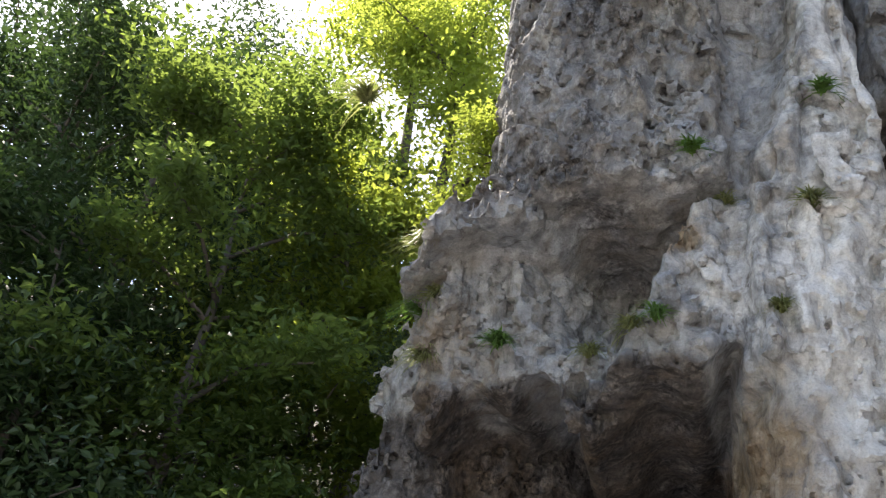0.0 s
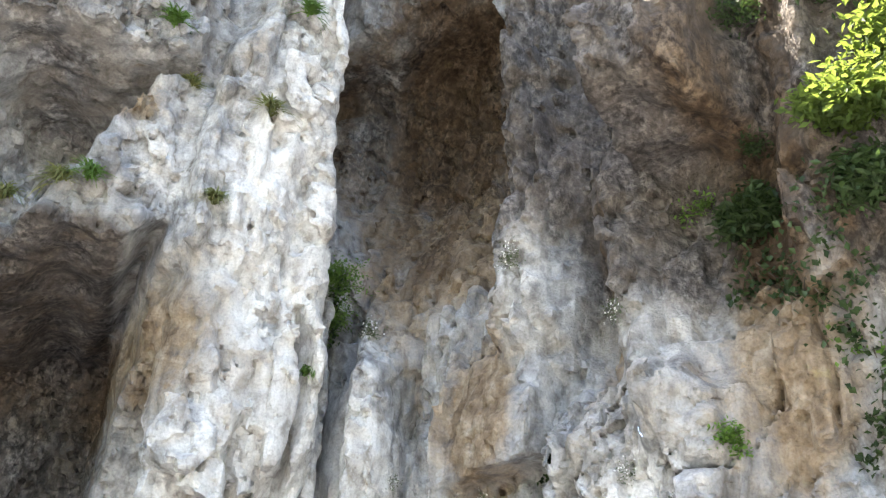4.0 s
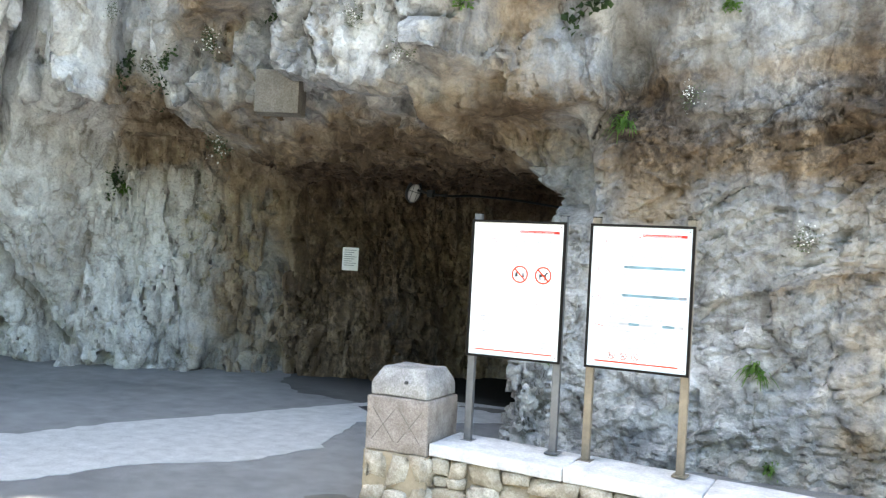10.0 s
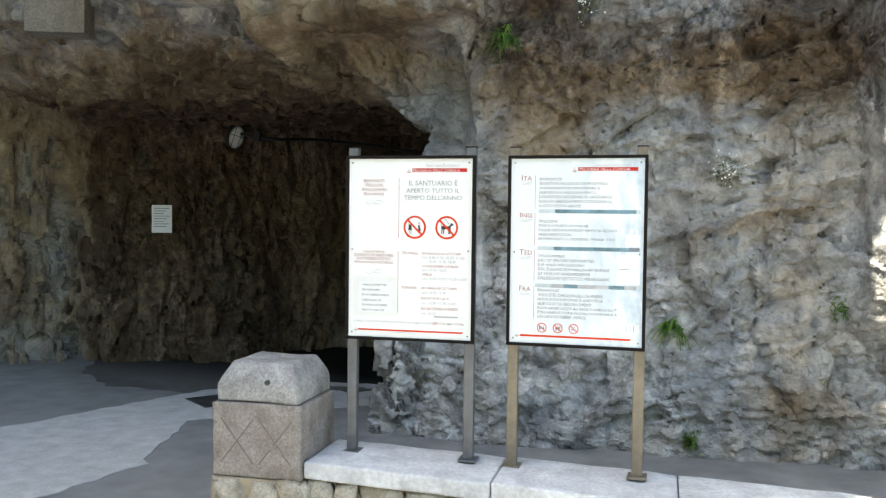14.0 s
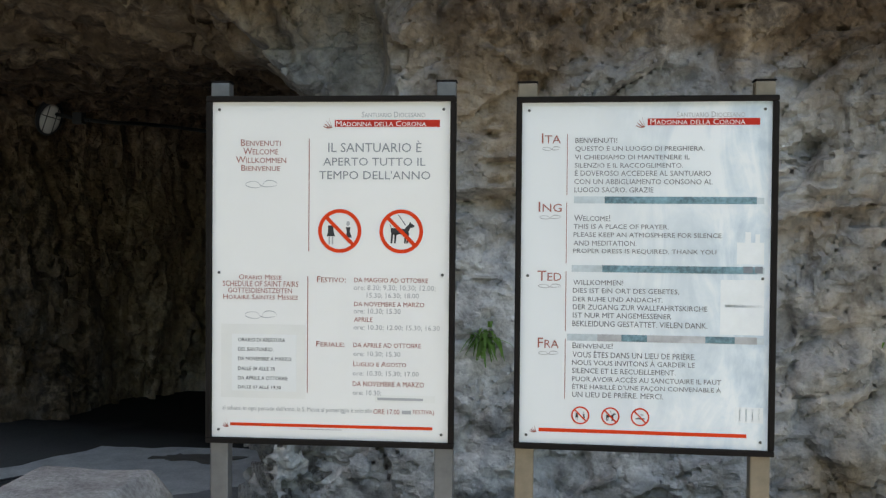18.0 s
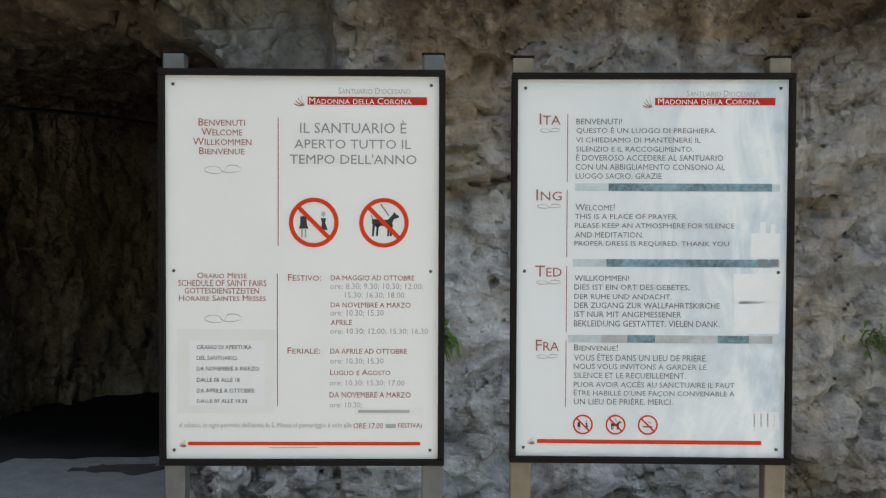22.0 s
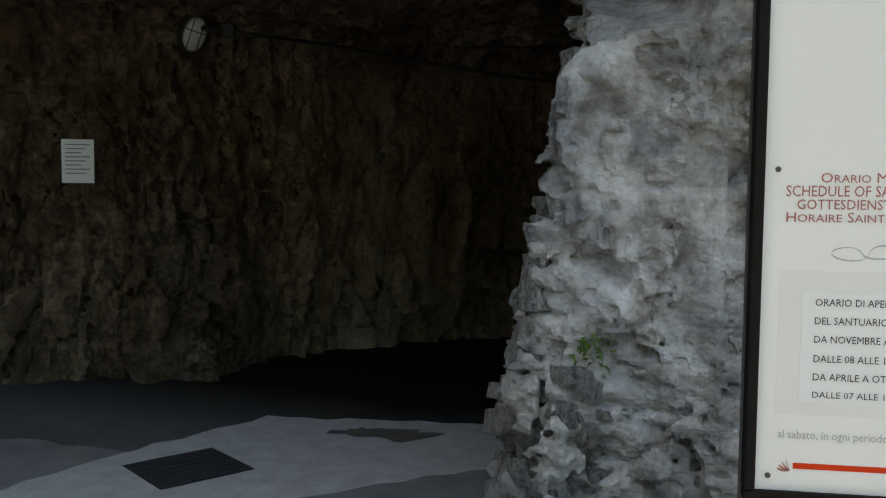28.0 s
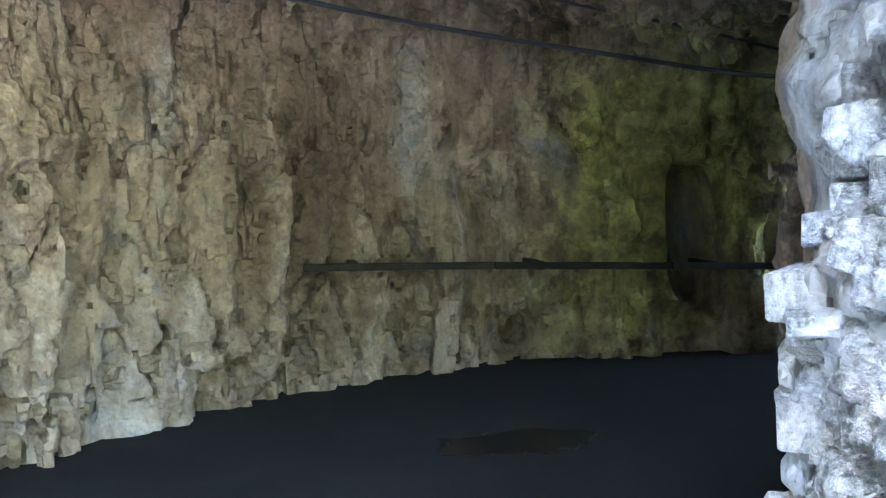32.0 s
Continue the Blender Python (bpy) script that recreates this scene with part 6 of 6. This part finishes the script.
for words, x1, y in (("ORARIO DI APERTURA", 440, 624), ("DEL SANTUARIO.", 416, 643), ("DA NOVEMBRE A MARZO:", 454, 662), ("DALLE 08 ALLE 18", 419, 682), ("DA APRILE A OTTOBRE:", 446, 701), ("DALLE 07 ALLE 19,30", 432, 720)):
    line_of_text(A, px_a, words, 344, x1, y, y + 7.5, BLACK_INK, small=False, lift=0.0018)
bar(A, px_a, 622, 742, 734, 748, TAPE, "sticker_strip", 0.0008)
bar(A, px_a, 627, 718, 739, 744, PALE_INK, "unreadable_line", 0.0014)
bar(A, px_a, 676, 694, 764, 771, PALE_INK, "unreadable_line", 0.0012)

for words, x, x1, y0, y1 in (
        ("benvenuti!", 1011, 1093, 227, 237), ("questo è un luogo di preghiera.", 1011, 1261, 241, 254), ("vi chiediamo di mantenere il", 1010, 1233, 260, 269), ("silenzio e il raccoglimento.", 1010, 1220, 276, 285),
        ("è doveroso accedere al santuario", 1010, 1273, 288, 301), ("con un abbigliamento consono al", 1009, 1276, 307, 317), ("luogo sacro. grazie", 1009, 1163, 323, 333),
        ("Welcome!", 1008, 1079, 377, 389), ("this is a place of prayer.", 1007, 1192, 395, 404), ("please keep an atmosphere for silence", 1007, 1293, 411, 420), ("and meditation.", 1007, 1130, 427, 437), ("proper dress is required. thank you", 1006, 1283, 443, 453),
        ("willkommen!", 1006, 1104, 504, 514), ("dies ist ein ort des gebetes,", 1005, 1212, 520, 531), ("der ruhe und andacht.", 1005, 1180, 537, 546), ("der zugang zur wallfahrtskirche", 1005, 1266, 552, 562), ("ist nur mit angemessener", 1005, 1197, 568, 578), ("bekleidung gestattet. vielen dank.", 1004, 1266, 584, 595),
        ("Bienvenue!", 1004, 1083, 627, 638), ("vous êtes dans un lieu de prière.", 1004, 1243, 642, 656), ("nous vous invitons à garder le", 1003, 1242, 659, 671), ("silence et le recueillement.", 1003, 1205, 677, 687), ("puor avoir accès au sanctuaire il faut", 1003, 1292, 691, 703), ("être habillé d'une façon convenable à", 1003, 1292, 707, 720), ("un lieu de prière. merci.", 1003, 1181, 721, 734)):
    w = words if words[0].isupper() else words.upper()
    line_of_text(B, px_b, w, x, x1, y0, y1, GREY_INK)
for words, x0, x1, y0 in (("Ita", 945, 983, 218), ("Ing", 938, 984, 352), ("Ted", 935, 983, 487), ("Fra", 935, 977, 619)):
    line_of_text(B, px_b, words, x0, x1, y0, y0 + 19.5, RED_INK)
    swirl(B, px_b, x0, x1, y0 + 25, y0 + 36)
for x, y0, y1 in ((995, 219, 339), (993, 353, 472), (991, 488, 605), (989, 620, 739)):
    bar(B, px_b, x - 1.5, x + 1.5, y0, y1, RED_INK, "thin_rule")
line_of_text(B, px_b, "Santuario Diocesano", 1208, 1338, 177, 188, PALE_INK)
bar(B, px_b, 1152, 1366, 190, 203, BANNER_RED, "red_banner")
line_of_text(B, px_b, "Madonna della Corona", 1157, 1338, 191, 202, WHITE_INK, lift=0.0016)
bar(B, px_b, 936, 1340, 797, 804, BRIGHT_RED, "red_rule")
fan(B, px_b, 1129, 1150, 187, 206)
fan(B, px_b, 918, 934, 793, 805)
for y0, x0, m in ((341, 1030, STRIP), (475, 1025, STRIP), (610, 1015, STRIP2)):
    bar(B, px_b, x0 - 22, x0 + 38, y0, y0 + 13.5, PALE_STRIP, "photo_strip", 0.0006, "pale faded end of a photo strip")
    bar(B, px_b, x0 + 38, 1360, y0, y0 + 13.5, m, "photo_strip", 0.001, "narrow strip of printed photograph")
    bar(B, px_b, 1360, 1374, y0 + 1, y0 + 13.5, PALE_STRIP, "photo_strip", 0.0006)
bar(B, px_b, 1100, 1150, 610, 623, STRIP, "photo_strip", 0.0014)
bar(B, px_b, 1262, 1318, 610, 623, STRIP, "photo_strip", 0.0014)
for cx, icon in ((1019, dress), (1078, dog), (1136, cigarette)):
    icon(B, px_b, cx, 770, 17)
    ring(B, px_b, cx, 770, 18, 0.16, BRIGHT_RED)
# the church in the faded photograph
for x0, x1, y0, y1, m in ((1290, 1374, 500, 606, FADED), (1322, 1374, 428, 470, FADED), (1338, 1349, 408, 428, FADED), (1357, 1366, 412, 428, FADED),
                          (1300, 1374, 548, 553, PALE_STRIP), (1318, 1372, 745, 775, FADED), (1326, 1329, 748, 772, PALE_STRIP), (1338, 1341, 748, 772, PALE_STRIP), (1350, 1353, 748, 772, PALE_STRIP), (1362, 1365, 748, 772, PALE_STRIP)):
    bar(B, px_b, x0, x1, y0, y1, m, "picture_patch", 0.0004)
bar(B, px_b, 1334, 1352, 474, 487, SHADOWED, "picture_patch", 0.0012)
bar(B, px_b, 1356, 1371, 474, 487, SHADOWED, "picture_patch", 0.0012)
finish_text()

# ---- tunnel fittings ----
GLASS = plain("milky_lamp_glass", (0.46, 0.44, 0.42), 0.25, vary=0.05)
RUBBER = plain("black_rubber", (0.02, 0.02, 0.022), 0.6, vary=0.2)
lamp = thing("bulkhead_lamp", -3.02, 4.82, 2.5, "oval white bulkhead lamp in a black ring, unlit", "lamp")
lamp.rotation_euler = (radians(18), radians(14), radians(38))


def oval(rx, rz, y0, y1, n=28):
    b = bmesh.new()
    rings = [[b.verts.new((rx * q * math.cos(2 * math.pi * k / n), y, (rz * q if abs(math.sin(2 * math.pi * k / n)) < 2 else 0) * math.sin(2 * math.pi * k / n))) for k in range(n)] for y, q in ((y0, 1.0), (y1 * 0.6 + y0 * 0.4, 0.97), (y1, 0.75))]
    for r0, r1 in zip(rings, rings[1:]):
        for k in range(n):
            b.faces.new((r0[k], r0[(k + 1) % n], r1[(k + 1) % n], r1[k]))
    b.faces.new(rings[-1])
    b.faces.new(rings[0][::-1])
    return b


part("body", oval(0.105, 0.155, 0.05, -0.035), RUBBER, lamp, "black ring body", True)
part("glass", oval(0.078, 0.125, -0.03, -0.075), GLASS, lamp, "milky oval glass", True)
for dx in (-0.035, 0.035):
    part("guard_wire", block(dx - 0.003, dx + 0.003, -0.083, -0.074, -0.11, 0.11), RUBBER, lamp)
part("guard_wire", block(-0.075, 0.075, -0.083, -0.074, 0.02, 0.026), RUBBER, lamp)
box = thing("junction_box", -2.66, 4.6, 2.47, "small dark electrical junction box under the tunnel roof", "junction box")
part("case", block(-0.04, 0.04, -0.04, 0.04, -0.045, 0.045, 0.008), RUBBER, box)
part("cable_gland", block(0.05, 0.075, -0.012, 0.012, -0.03, -0.006, 0.004), RUBBER, box)


def cable(name, pts, radius, mat, label, category):
    cu = bpy.data.curves.new(name, "CURVE")
    cu.dimensions, cu.bevel_depth, cu.bevel_resolution = "3D", radius, 2
    sp = cu.splines.new("BEZIER")
    sp.bezier_points.add(len(pts) - 1)
    for p, c in zip(sp.bezier_points, pts):
        p.co = c
        p.handle_left_type = p.handle_right_type = "AUTO"
    cu.materials.append(mat)
    return tagged(new(name, cu), label, category)


cable("power_cable", [(-2.92, 4.74, 2.52), (-2.6, 4.62, 2.46), (-2.35, 5.3, 2.5), (-2.0, 5.9, 2.5), (-1.55, 6.3, 2.45), (-0.95, 6.6, 2.38), (-0.1, 6.95, 2.3), (0.7, 6.7, 2.13), (1.9, 6.85, 2.0), (3.2, 6.9, 1.95)], 0.016, RUBBER, "black power cable sagging along the tunnel wall", "cable")
cable("second_cable", [(-1.4, 6.4, 2.6), (-0.4, 6.7, 2.62), (0.6, 6.8, 2.45), (1.6, 6.95, 2.3), (2.6, 7.05, 2.1)], 0.012, RUBBER, "thin black cable under the tunnel roof", "cable")
RAILWOOD = plain("dark_rail", (0.022, 0.019, 0.014), 0.85, 0.0, vary=0.3, scale=20, spec=0.1)
rail = thing("wall_rail", 0.0, 7.12, 0.8, "dark horizontal rail along the tunnel wall", "rail")
for k in range(3):
    xa, xb = -1.24 + k * 1.3, -1.24 + (k + 1) * 1.3 - 0.01
    b = block(xa, xb, -0.025, 0.025, -0.024, 0.024, 0.008)
    for v in b.verts:
        v.co.y += -0.18 * max(0.0, -v.co.x - 0.2) + 0.02
        v.co.z += 0.03 - 0.05 * (v.co.x + 1.24)
    part("rail_length", b, RAILWOOD, rail)
    b = block(xa + 0.3, xa + 0.36, 0.0, 0.35, -0.03, 0.03, 0.006)
    for v in b.verts:
        v.co.y += -0.18 * max(0.0, -v.co.x - 0.2) + 0.02
        v.co.z += 0.03 - 0.05 * (v.co.x + 1.24)
    part("bracket", b, RAILWOOD, rail)
